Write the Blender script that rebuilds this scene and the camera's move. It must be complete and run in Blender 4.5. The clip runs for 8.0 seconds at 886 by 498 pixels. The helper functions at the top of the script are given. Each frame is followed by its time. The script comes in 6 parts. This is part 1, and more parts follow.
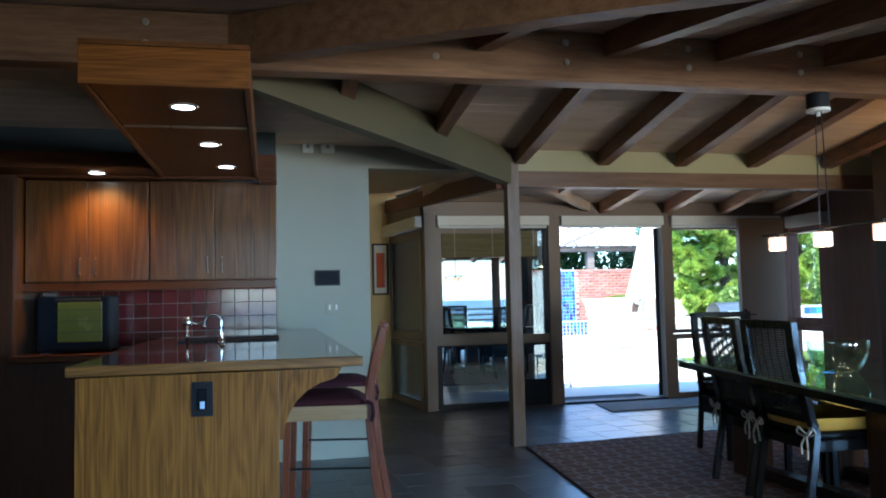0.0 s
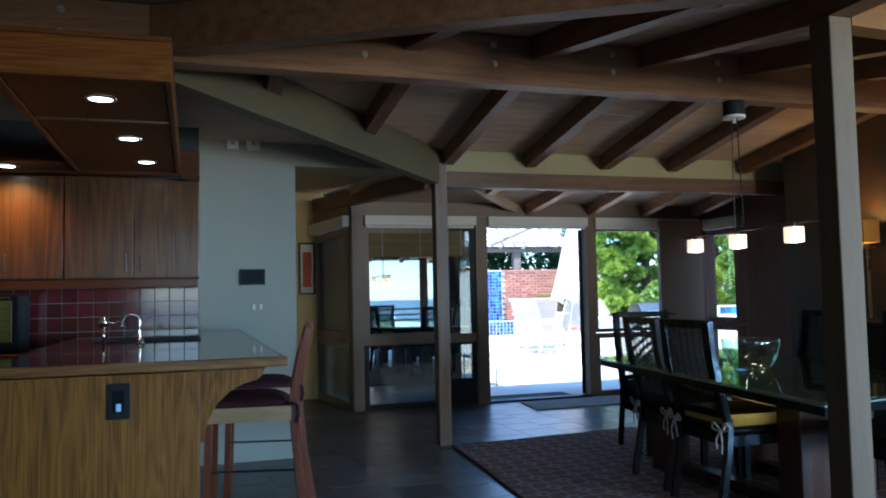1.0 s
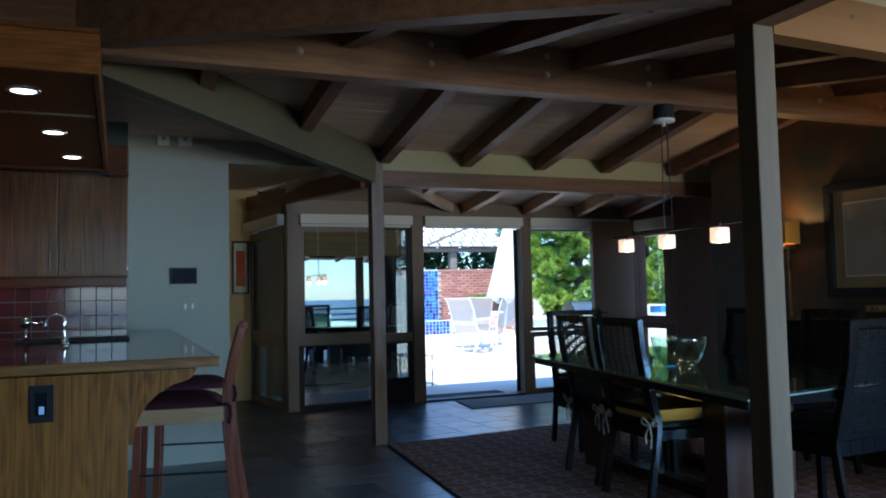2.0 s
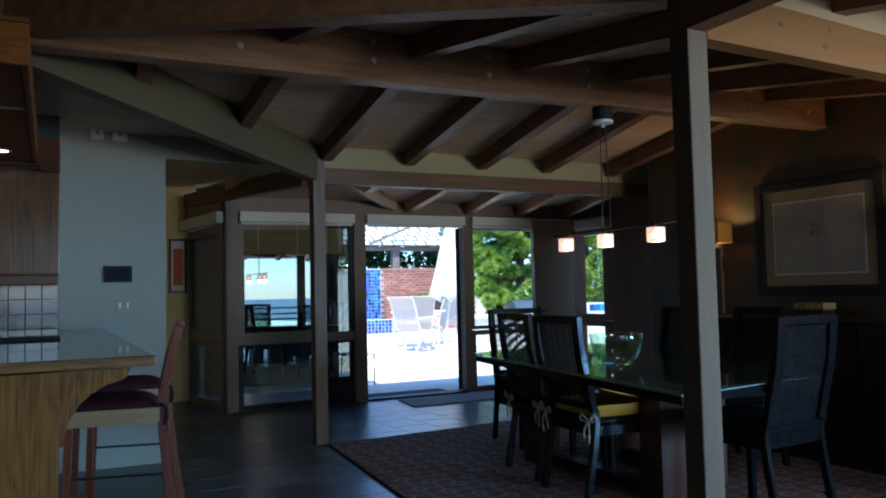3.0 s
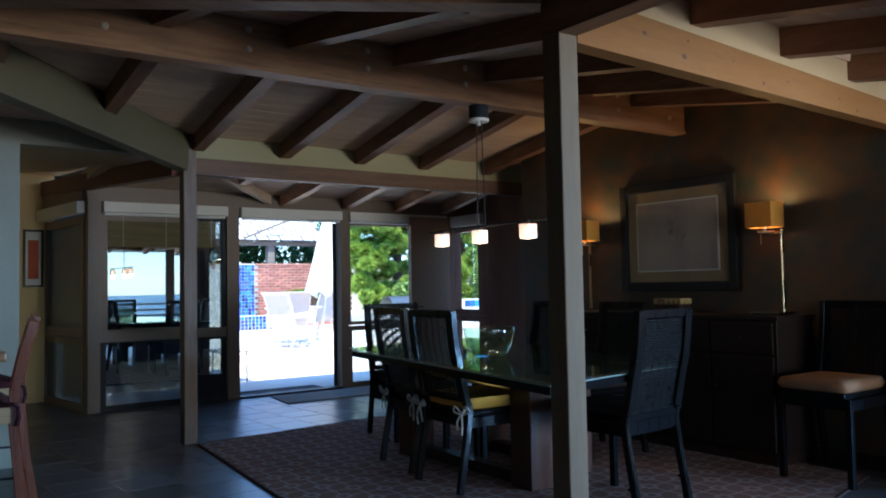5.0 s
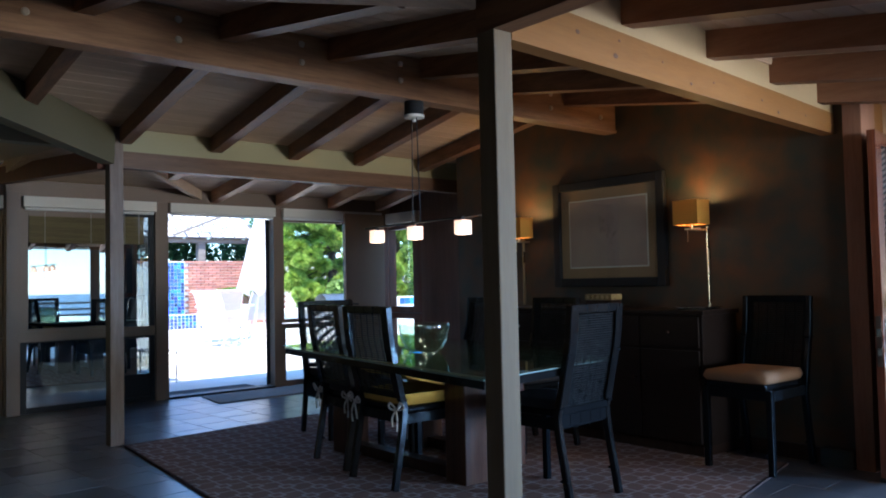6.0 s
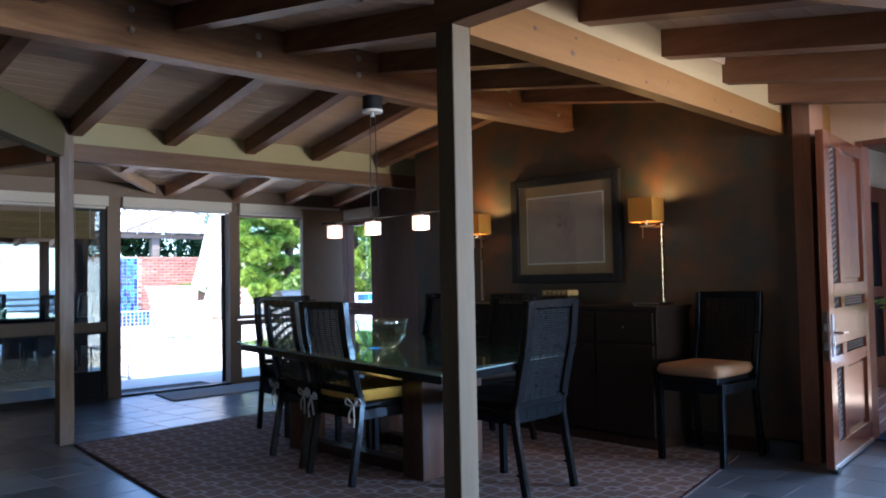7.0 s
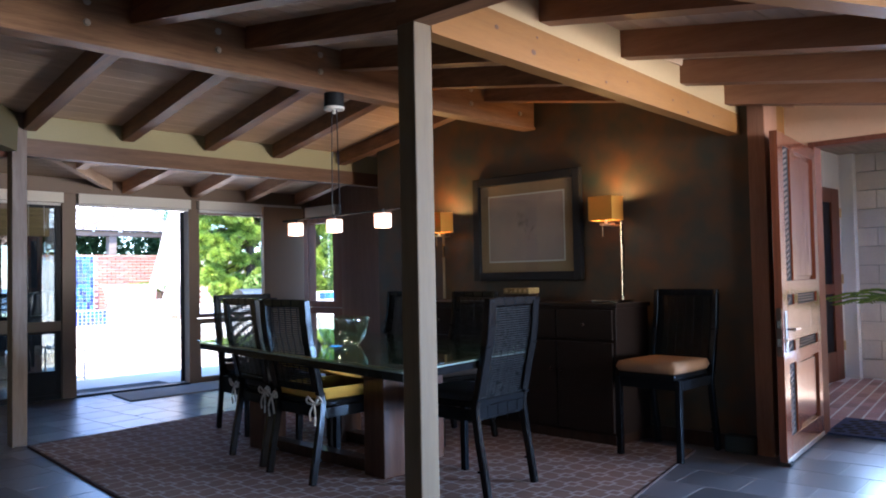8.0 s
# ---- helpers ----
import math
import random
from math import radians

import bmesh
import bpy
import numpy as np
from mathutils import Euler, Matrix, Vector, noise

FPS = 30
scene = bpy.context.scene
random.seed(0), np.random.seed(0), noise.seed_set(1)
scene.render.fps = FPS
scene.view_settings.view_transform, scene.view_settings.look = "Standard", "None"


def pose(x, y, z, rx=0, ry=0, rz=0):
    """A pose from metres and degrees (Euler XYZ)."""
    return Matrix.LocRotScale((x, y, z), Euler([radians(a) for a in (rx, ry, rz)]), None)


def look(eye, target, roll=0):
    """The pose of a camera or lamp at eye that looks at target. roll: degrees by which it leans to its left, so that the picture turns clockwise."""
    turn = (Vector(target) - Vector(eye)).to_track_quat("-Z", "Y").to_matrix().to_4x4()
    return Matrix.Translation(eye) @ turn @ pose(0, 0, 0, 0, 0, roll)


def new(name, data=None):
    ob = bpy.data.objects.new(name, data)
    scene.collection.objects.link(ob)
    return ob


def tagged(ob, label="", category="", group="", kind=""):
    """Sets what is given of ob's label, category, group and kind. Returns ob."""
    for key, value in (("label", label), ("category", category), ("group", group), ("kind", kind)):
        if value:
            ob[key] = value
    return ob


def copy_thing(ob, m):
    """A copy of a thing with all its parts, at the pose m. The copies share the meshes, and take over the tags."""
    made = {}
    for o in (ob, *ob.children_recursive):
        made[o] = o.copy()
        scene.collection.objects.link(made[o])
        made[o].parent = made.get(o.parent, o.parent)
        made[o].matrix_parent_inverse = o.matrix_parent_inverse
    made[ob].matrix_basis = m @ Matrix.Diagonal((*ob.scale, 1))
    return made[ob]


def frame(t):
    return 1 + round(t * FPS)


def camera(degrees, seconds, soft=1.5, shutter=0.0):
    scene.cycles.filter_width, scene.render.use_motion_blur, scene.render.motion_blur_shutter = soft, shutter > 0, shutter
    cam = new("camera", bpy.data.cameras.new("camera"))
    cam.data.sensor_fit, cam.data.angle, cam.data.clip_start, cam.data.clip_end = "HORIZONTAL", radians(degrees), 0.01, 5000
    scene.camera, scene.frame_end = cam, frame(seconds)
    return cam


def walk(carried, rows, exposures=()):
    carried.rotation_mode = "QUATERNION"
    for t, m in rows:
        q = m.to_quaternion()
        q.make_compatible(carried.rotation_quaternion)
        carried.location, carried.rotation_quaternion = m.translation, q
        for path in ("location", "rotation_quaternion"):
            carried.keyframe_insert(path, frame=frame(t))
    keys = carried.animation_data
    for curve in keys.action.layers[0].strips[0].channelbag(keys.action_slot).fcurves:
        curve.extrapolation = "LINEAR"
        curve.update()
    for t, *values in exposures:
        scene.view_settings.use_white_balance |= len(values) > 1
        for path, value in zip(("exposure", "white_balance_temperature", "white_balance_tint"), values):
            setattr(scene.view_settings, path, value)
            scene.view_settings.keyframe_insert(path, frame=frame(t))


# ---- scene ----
cam = camera(58.5, 8.0, soft=1.9)
PATH = [
    (0, (-0.01, 0.005, 1.223), (0.423, 1.954, 1.343), -1.3),
    (0.5, (-0.005, 0.008, 1.222), (0.519, 1.934, 1.339), -1.2),
    (1, (-0.004, 0.008, 1.221), (0.604, 1.91, 1.337), -1.2),
    (1.5, (-0.005, 0.005, 1.219), (0.682, 1.88, 1.333), -1.2),
    (3, (-0.002, -0.005, 1.212), (0.888, 1.782, 1.318), -1.3),
    (3.5, (-0.001, -0.009, 1.21), (0.956, 1.745, 1.313), -1.2),
    (4, (-0.001, -0.013, 1.208), (1.022, 1.703, 1.308), -1.2),
    (4.5, (-0.001, -0.017, 1.205), (1.087, 1.659, 1.3), -1.1),
    (6, (-0.002, -0.015, 1.187), (1.283, 1.515, 1.27), -1.2),
    (6.5, (0.001, -0.015, 1.183), (1.337, 1.471, 1.26), -1.2),
    (7, (0.003, -0.016, 1.179), (1.366, 1.445, 1.252), -1.1),
    (7.5, (0.002, -0.02, 1.175), (1.398, 1.41, 1.245), -1.1),
    (8, (0.002, -0.025, 1.173), (1.433, 1.371, 1.241), -1.1),
]
walk(cam, [(t, look(eye, target, roll)) for t, eye, target, roll in PATH],
     [(0.0, 2.98, 4730, 0), (1.5, 2.15, 4590, 0), (3.5, 1.93, 4530, 0), (4.5, 2.14, 4600, 2), (6.0, 2.57, 4690, 6), (7.0, 2.95, 4790, 9), (8.0, 3.30, 5030, 14)])

# ---- light ----
world = bpy.data.worlds.new("sky")
scene.world = world
world.use_nodes = True
_n = world.node_tree.nodes
_sky = _n.new("ShaderNodeTexSky")
_sky.sky_type, _sky.sun_disc = "NISHITA", False
_sky.dust_density, _sky.ozone_density = 0.25, 2.0
_sky.sun_elevation, _sky.sun_rotation = radians(62), radians(215)
_n["Background"].inputs["Strength"].default_value = 0.10
world.node_tree.links.new(_sky.outputs[0], _n["Background"].inputs["Color"])

_sun = bpy.data.lights.new("sun", "SUN")
_sun.energy, _sun.angle, _sun.color = 2.5, radians(0.5), (1.0, 0.76, 0.50)
SUN_AZ, SUN_EL = radians(215), radians(62)
_sd = Vector((math.sin(SUN_AZ) * math.cos(SUN_EL), math.cos(SUN_AZ) * math.cos(SUN_EL), math.sin(SUN_EL)))
_so = new("sun", _sun)
_so.matrix_world = Matrix.Translation(_sd * 40) @ _sd.to_track_quat("Z", "Y").to_matrix().to_4x4()


def area(name, eye, target, w, h, power, colour):
    d = bpy.data.lights.new(name, "AREA")
    d.shape, d.size, d.size_y, d.energy, d.color = "RECTANGLE", w, h, power, colour
    o = new(name, d)
    o.matrix_world = look(eye, target)
    return o


def spot(name, eye, target, power, colour, angle=100, size=0.04, blend=0.6):
    d = bpy.data.lights.new(name, "SPOT")
    d.energy, d.color, d.spot_size, d.spot_blend, d.shadow_soft_size = power, colour, radians(angle), blend, size
    o = new(name, d)
    o.matrix_world = look(eye, target)
    return o


def bulb(name, eye, power, colour, size=0.03):
    d = bpy.data.lights.new(name, "POINT")
    d.energy, d.color, d.shadow_soft_size = power, colour, size
    o = new(name, d)
    o.location = eye
    return o


WARM = (1.0, 0.62, 0.3)
area("sea_window_daylight", (4.22, -5.95, 0.9), (3.6, 2.5, 2.6), 1.2, 1.3, 8.0, (1.0, 0.82, 0.6)).data.spread = radians(46)
# Added fill for the pine beam and dining end; no east window is known.
area("east_window_daylight", (9.4, -2.9, 1.0), (3.6, 2.4, 2.7), 3.6, 1.0, 8.8, (1.0, 0.82, 0.6)).data.spread = radians(50)
area("sea_sky_daylight", (8.7, -5.95, 1.3), (3.1, 2.2, 0.2), 1.2, 1.7, 7, (0.55, 0.76, 1.0)).data.spread = radians(34)
area("south_window_daylight", (0.6, -5.95, 1.5), (5.9, 0.9, 2.4), 2.8, 1.6, 2.2, (1.0, 0.86, 0.7)).data.spread = radians(24)
area("entry_daylight", (5.84, 1.3, 1.2), (4.2, 0.3, 0.0), 0.6, 1.6, 5, (0.66, 0.82, 1.0)).data.spread = radians(110)

# ---- materials ----
def material(name, base, rough=0.6, metal=0.0, vary=0.25, scale=4.0, stretch=(1, 1, 1), fine=60.0, bump=0.15,
             spec=0.5, second=None, coat=0.0, island=0.0, dist=0.01, hard=0.0, rvar=0.12):
    """A surface with variation at two scales; second: the colour of its darker grain or stains."""
    m = bpy.data.materials.new(name)
    m.use_nodes = True
    nt = m.node_tree
    n, ln = nt.nodes, nt.links.new
    b = n["Principled BSDF"]
    co = n.new("ShaderNodeTexCoord")
    mp = n.new("ShaderNodeMapping")
    mp.inputs["Scale"].default_value = stretch
    ln(co.outputs["Object"], mp.inputs["Vector"])
    info = n.new("ShaderNodeObjectInfo")
    off = n.new("ShaderNodeVectorMath")
    off.operation = "MULTIPLY_ADD"
    sc = n.new("ShaderNodeMath")
    sc.operation = "MULTIPLY"
    sc.inputs[1].default_value = 37.0
    ln(info.outputs["Random"], sc.inputs[0])
    cb = n.new("ShaderNodeCombineXYZ")
    for i in range(3):
        ln(sc.outputs[0], cb.inputs[i])
    off.operation = "ADD"
    ln(mp.outputs[0], off.inputs[0])
    ln(cb.outputs[0], off.inputs[1])
    big = n.new("ShaderNodeTexNoise")
    big.inputs["Scale"].default_value, big.inputs["Detail"].default_value = scale, 5.0
    small = n.new("ShaderNodeTexNoise")
    small.inputs["Scale"].default_value, small.inputs["Detail"].default_value = fine, 4.0
    for t in (big, small):
        ln(off.outputs[0], t.inputs["Vector"])
    second = second or tuple(c * 0.55 for c in base)
    ramp = n.new("ShaderNodeValToRGB")
    ramp.color_ramp.elements[0].position, ramp.color_ramp.elements[1].position = 0.25 + hard, 0.7 - hard
    ramp.color_ramp.elements[0].color = (*second, 1)
    ramp.color_ramp.elements[1].color = (*base, 1)
    mixf = n.new("ShaderNodeMix")
    mixf.data_type = "FLOAT"
    mixf.inputs[0].default_value = 0.35
    ln(big.outputs["Fac"], mixf.inputs[2])
    ln(small.outputs["Fac"], mixf.inputs[3])
    ln(mixf.outputs[0], ramp.inputs[0])
    mix = n.new("ShaderNodeMix")
    mix.data_type = "RGBA"
    mix.inputs[0].default_value = min(1.0, vary * 2)
    mix.inputs[6].default_value = (*base, 1)
    ln(ramp.outputs[0], mix.inputs[7])
    out = mix.outputs[2]
    if island:
        hsv = n.new("ShaderNodeHueSaturation")
        mr = n.new("ShaderNodeMapRange")
        mr.inputs["To Min"].default_value, mr.inputs["To Max"].default_value = 1 - island, 1 + island
        ln(info.outputs["Random"], mr.inputs["Value"])
        ln(mr.outputs[0], hsv.inputs["Value"])
        hu = n.new("ShaderNodeMath")
        hu.operation = "MULTIPLY_ADD"
        hu.inputs[1].default_value, hu.inputs[2].default_value = 0.06 * island, 0.5 - 0.03 * island
        fr = n.new("ShaderNodeMath")
        fr.operation = "FRACT"
        ln(sc.outputs[0], fr.inputs[0])
        ln(fr.outputs[0], hu.inputs[0])
        ln(hu.outputs[0], hsv.inputs["Hue"])
        ln(out, hsv.inputs["Color"])
        out = hsv.outputs[0]
    ln(out, b.inputs["Base Color"])
    rr = n.new("ShaderNodeMapRange")
    rr.inputs["To Min"].default_value, rr.inputs["To Max"].default_value = max(0.02, rough - rvar), min(1.0, rough + rvar)
    ln(big.outputs["Fac"], rr.inputs["Value"])
    ln(rr.outputs[0], b.inputs["Roughness"])
    b.inputs["Metallic"].default_value = metal
    b.inputs["Specular IOR Level"].default_value = spec
    b.inputs["Coat Weight"].default_value = coat
    b.inputs["Coat Roughness"].default_value = 0.12
    if bump:
        bp = n.new("ShaderNodeBump")
        bp.inputs["Strength"].default_value, bp.inputs["Distance"].default_value = bump, dist
        ln(mixf.outputs[0], bp.inputs["Height"])
        ln(bp.outputs[0], b.inputs["Normal"])
    return m


def wood(name, base, second, along="y", rough=0.5, coat=0.0, grain=22.0, island=0.0, bump=0.2, hard=0.1):
    """Wood whose grain runs along one axis of the object."""
    s = {"x": (0.08, 1, 1), "y": (1, 0.08, 1), "z": (1, 1, 0.08)}[along]
    return material(name, base, rough, 0, 0.5, grain, s, grain * 6, bump, 0.22, second, coat, island, 0.004, hard)


def veneer(name, base, second, along="z", rough=0.4, coat=0.1, arch=7.0, bump=0.15):
    """Sawn timber: long streaks, cathedral arches and fine dark pores along one axis of the object."""
    m = bpy.data.materials.new(name)
    m.use_nodes = True
    n, ln = m.node_tree.nodes, m.node_tree.links.new
    b = n["Principled BSDF"]
    co, info = n.new("ShaderNodeTexCoord"), n.new("ShaderNodeObjectInfo")
    off = n.new("ShaderNodeVectorMath")
    off.operation = "MULTIPLY_ADD"
    off.inputs[1].default_value = (1, 1, 1)
    sc = n.new("ShaderNodeMath")
    sc.operation = "MULTIPLY"
    sc.inputs[1].default_value = 13.0
    ln(info.outputs["Random"], sc.inputs[0])
    cb = n.new("ShaderNodeCombineXYZ")
    for i in range(3):
        ln(sc.outputs[0], cb.inputs[i])
    ln(co.outputs["Object"], off.inputs[0])
    ln(cb.outputs[0], off.inputs[2])

    def squeezed(k):
        mp = n.new("ShaderNodeMapping")
        mp.inputs["Scale"].default_value = {"x": (k, 1, 1), "y": (1, k, 1), "z": (1, 1, k)}[along]
        ln(off.outputs[0], mp.inputs["Vector"])
        return mp.outputs[0]

    def noisy(k, scale, detail, dist=0.0):
        t = n.new("ShaderNodeTexNoise")
        t.inputs["Scale"].default_value, t.inputs["Detail"].default_value, t.inputs["Distortion"].default_value = scale, detail, dist
        ln(squeezed(k), t.inputs["Vector"])
        return t.outputs["Fac"]

    def ramp(v, lo, hi):
        r = n.new("ShaderNodeMapRange")
        r.inputs["From Min"].default_value, r.inputs["From Max"].default_value = lo, hi
        ln(v, r.inputs["Value"])
        return r.outputs[0]

    def mixed(op, a, k):
        t = n.new("ShaderNodeMath")
        t.operation = op
        ln(a, t.inputs[0])
        if isinstance(k, float):
            t.inputs[1].default_value = k
        else:
            ln(k, t.inputs[1])
        return t.outputs[0]

    wave = n.new("ShaderNodeTexNoise")
    wave.inputs["Scale"].default_value, wave.inputs["Detail"].default_value = arch, 1.5
    ln(squeezed(0.12), wave.inputs["Vector"])
    rings = mixed("PINGPONG", mixed("MULTIPLY", wave.outputs["Fac"], 9.0), 0.5)
    streak = ramp(noisy(0.018, 130, 5, 0.3), 0.3, 0.72)
    slow = noisy(0.15, 2.2, 3)
    pores = ramp(noisy(0.015, 260, 3), 0.60, 0.74)
    f = mixed("ADD", mixed("MULTIPLY", streak, 0.5), mixed("ADD", mixed("MULTIPLY", rings, 0.55), mixed("MULTIPLY", slow, 0.45)))
    f = mixed("SUBTRACT", f, mixed("MULTIPLY", pores, 0.28))
    cr = n.new("ShaderNodeValToRGB")
    cr.color_ramp.elements[0].position, cr.color_ramp.elements[1].position = 0.22, 0.95
    cr.color_ramp.elements[0].color, cr.color_ramp.elements[1].color = (*second, 1), (*base, 1)
    ln(f, cr.inputs[0])
    ln(cr.outputs[0], b.inputs["Base Color"])
    rr = n.new("ShaderNodeMapRange")
    rr.inputs["To Min"].default_value, rr.inputs["To Max"].default_value = min(1.0, rough + 0.12), max(0.05, rough - 0.08)
    ln(f, rr.inputs["Value"])
    ln(rr.outputs[0], b.inputs["Roughness"])
    b.inputs["Specular IOR Level"].default_value, b.inputs["Coat Weight"].default_value, b.inputs["Coat Roughness"].default_value = 0.3, coat, 0.15
    bp = n.new("ShaderNodeBump")
    bp.inputs["Strength"].default_value, bp.inputs["Distance"].default_value = bump, 0.003
    ln(f, bp.inputs["Height"])
    ln(bp.outputs[0], b.inputs["Normal"])
    ln(bp.outputs[0], b.inputs["Coat Normal"])
    return m


def glow(name, colour, strength):
    m = bpy.data.materials.new(name)
    m.use_nodes = True
    b = m.node_tree.nodes["Principled BSDF"]
    b.inputs["Base Color"].default_value = (*colour, 1)
    b.inputs["Emission Color"].default_value = (*colour, 1)
    b.inputs["Emission Strength"].default_value = strength
    return m


def glass(name, tint=(0.95, 0.98, 0.97), mirror=0.0, rough=0.0, gloss=(1.0, 1.0, 1.0)):
    """Thin clear glazing: light passes straight, with gloss by angle; mirror: a reflecting solar film."""
    m = bpy.data.materials.new(name)
    m.use_nodes = True
    nt = m.node_tree
    n, ln = nt.nodes, nt.links.new
    n.remove(n["Principled BSDF"])
    tr = n.new("ShaderNodeBsdfTransparent")
    tr.inputs[0].default_value = (*tint, 1)
    gl = n.new("ShaderNodeBsdfGlossy")
    gl.inputs["Roughness"].default_value = rough
    gl.inputs["Color"].default_value = (*gloss, 1)
    lw = n.new("ShaderNodeLayerWeight")
    lw.inputs[0].default_value = 0.5
    pw = n.new("ShaderNodeMath")
    pw.operation = "POWER"
    pw.inputs[1].default_value = 5.0
    ln(lw.outputs["Facing"], pw.inputs[0])
    add = n.new("ShaderNodeMath")
    add.operation, add.use_clamp = "MULTIPLY_ADD", True
    add.inputs[1].default_value = 0.9
    add.inputs[2].default_value = 0.04 + mirror
    ln(pw.outputs[0], add.inputs[0])
    mx = n.new("ShaderNodeMixShader")
    ln(add.outputs[0], mx.inputs[0])
    ln(tr.outputs[0], mx.inputs[1])
    ln(gl.outputs[0], mx.inputs[2])
    ln(mx.outputs[0], n["Material Output"].inputs[0])
    return m


M_BEAM = wood("beam_wood", (0.31, 0.175, 0.088), (0.185, 0.10, 0.052), "x", 0.5)
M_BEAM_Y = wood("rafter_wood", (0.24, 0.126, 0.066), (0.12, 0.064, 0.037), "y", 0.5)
M_HEADER = wood("header_wood", (0.155, 0.092, 0.054), (0.10, 0.057, 0.034), "x", 0.5)
# Lit copy of the rafter wood; the light is put into the colour.
M_EAVERAFTER = wood("lit_eave_rafter_wood", (0.30, 0.16, 0.09), (0.235, 0.122, 0.068), "y", 0.5)
M_BEAM_Z = wood("post_wood", (0.20, 0.15, 0.115), (0.13, 0.095, 0.07), "z", 0.55)
M_POSTLIGHT = wood("pale_post_paint", (0.165, 0.125, 0.079), (0.13, 0.098, 0.062), "z", 0.6)
M_PINE = wood("pine_beam", (0.26, 0.128, 0.036), (0.195, 0.09, 0.023), "x", 0.55, hard=0.0)
M_DECK = wood("roof_deck_boards", (0.69, 0.52, 0.365), (0.48, 0.35, 0.24), "x", 0.7, grain=5, hard=0.0)
M_CREAM = material("cream_paint", (0.44, 0.325, 0.18), 0.7, 0, 0.12, 2.0, bump=0.05)
M_OLIVECREAM = material("olive_cream_paint", (0.31, 0.275, 0.145), 0.7, 0, 0.15, 2.0, bump=0.05)
M_HIP = material("olive_painted_beam", (0.115, 0.098, 0.05), 0.6, 0, 0.15, 2.0, bump=0.05)
M_GREY = material("grey_blue_plaster", (0.335, 0.32, 0.245), 0.75, 0, 0.1, 2.0, bump=0.08)
M_YELLOW = material("ochre_plaster", (0.68, 0.50, 0.22), 0.75, 0, 0.12, 2.0, bump=0.08)
M_DARKWALL = material("mottled_copper_plaster", (0.09, 0.047, 0.02), 0.5, 0, 0.5, 3.2, fine=9, bump=0.15, second=(0.028, 0.043, 0.038), hard=0.08)
M_TRIM = material("window_frame_paint", (0.20, 0.142, 0.10), 0.5, 0, 0.15, 3.0, bump=0.05)
M_BLACKFRAME = material("black_metal_frame", (0.022, 0.024, 0.029), 0.5, 0, 0.2, 8, spec=0.2)
M_VALANCE = material("white_shade_box", (0.74, 0.71, 0.64), 0.6, 0, 0.1, 3)
M_OAK = veneer("oak_veneer", (0.35, 0.155, 0.020), (0.105, 0.040, 0.005), "z", 0.45, 0.1, 12.0)
M_OAKX = veneer("oak_edge", (0.30, 0.145, 0.033), (0.09, 0.038, 0.009), "x", 0.4, 0.2, 14.0)
M_CAB = veneer("cabinet_cherry", (0.138, 0.052, 0.0055), (0.038, 0.012, 0.002), "z", 0.42, 0.45, 4.5, 0.35)
# Cherry darkened: the dim left side of the kitchen is put into colour.
M_CABSHADE = veneer("shaded_cherry_front", (0.075, 0.027, 0.010), (0.035, 0.012, 0.005), "z", 0.4, 0.15, 6.0)
M_CABX = wood("cabinet_rail_cherry", (0.09, 0.031, 0.009), (0.05, 0.016, 0.005), "x", 0.35, 0.2, 14)
M_TOP = material("polished_granite", (0.085, 0.042, 0.034), 0.06, 0, 0.4, 30, fine=220, bump=0.0, rvar=0.03)
M_SLATE = material("slate_tile", (0.125, 0.125, 0.138), 0.32, 0, 0.35, 2.2, fine=30, bump=0.1, spec=0.55, second=(0.055, 0.055, 0.066), island=0.5, rvar=0.06)
M_GROUT = material("grout", (0.34, 0.33, 0.32), 0.9, 0, 0.2, 10)
M_RUG = material("rug_pile", (0.275, 0.18, 0.15), 0.95, 0, 0.3, 8, fine=300, bump=0.4, spec=0.1)
M_RUGEDGE = material("rug_edge", (0.085, 0.06, 0.057), 0.95, 0, 0.2, 20, fine=300, bump=0.3, spec=0.1)
M_BLACKWOOD = material("black_lacquer", (0.008, 0.009, 0.011), 0.2, 0, 0.3, 9, bump=0.05, spec=0.08)
M_LACQUER = material("worn_glossy_lacquer", (0.010, 0.010, 0.011), 0.17, 0, 0.4, 7, bump=0.05, spec=0.24)
M_GLASS = glass("window_glass")
M_FILM = glass("coated_window_glass", (0.34, 0.38, 0.40), 0.32)
M_HALLGLASS = glass("dim_hall_glass", (0.3, 0.32, 0.31), 0.0, 0.3)
M_TABLEGLASS = glass("table_glass", (0.82, 0.90, 0.86), 0.12, 0.0, (0.95, 1.0, 0.95))
M_CONCRETE = material("patio_concrete", (0.85, 0.77, 0.66), 0.85, 0, 0.2, 1.2, bump=0.1)
M_BRICK = material("garden_brick", (0.44, 0.21, 0.165), 0.85, 0, 0.4, 5, bump=0.2, island=0.25)
M_WHITE = material("white_paint", (0.78, 0.77, 0.74), 0.6, 0, 0.08, 3)
M_GROUND = material("dry_lawn", (0.09, 0.10, 0.045), 0.95, 0, 0.5, 0.4, fine=9, bump=0.3)
M_SEA = material("sea_water", (0.02, 0.055, 0.11), 0.3, 0, 0.3, 0.02, fine=0.3, bump=0.3, dist=0.6)
M_DOOR = veneer("door_mahogany", (0.19, 0.062, 0.030), (0.10, 0.030, 0.015), "z", 0.22, 0.6, 5.0, 0.08)
M_CHROME = material("chrome", (0.75, 0.75, 0.76), 0.12, 1.0, 0.1, 5, bump=0)
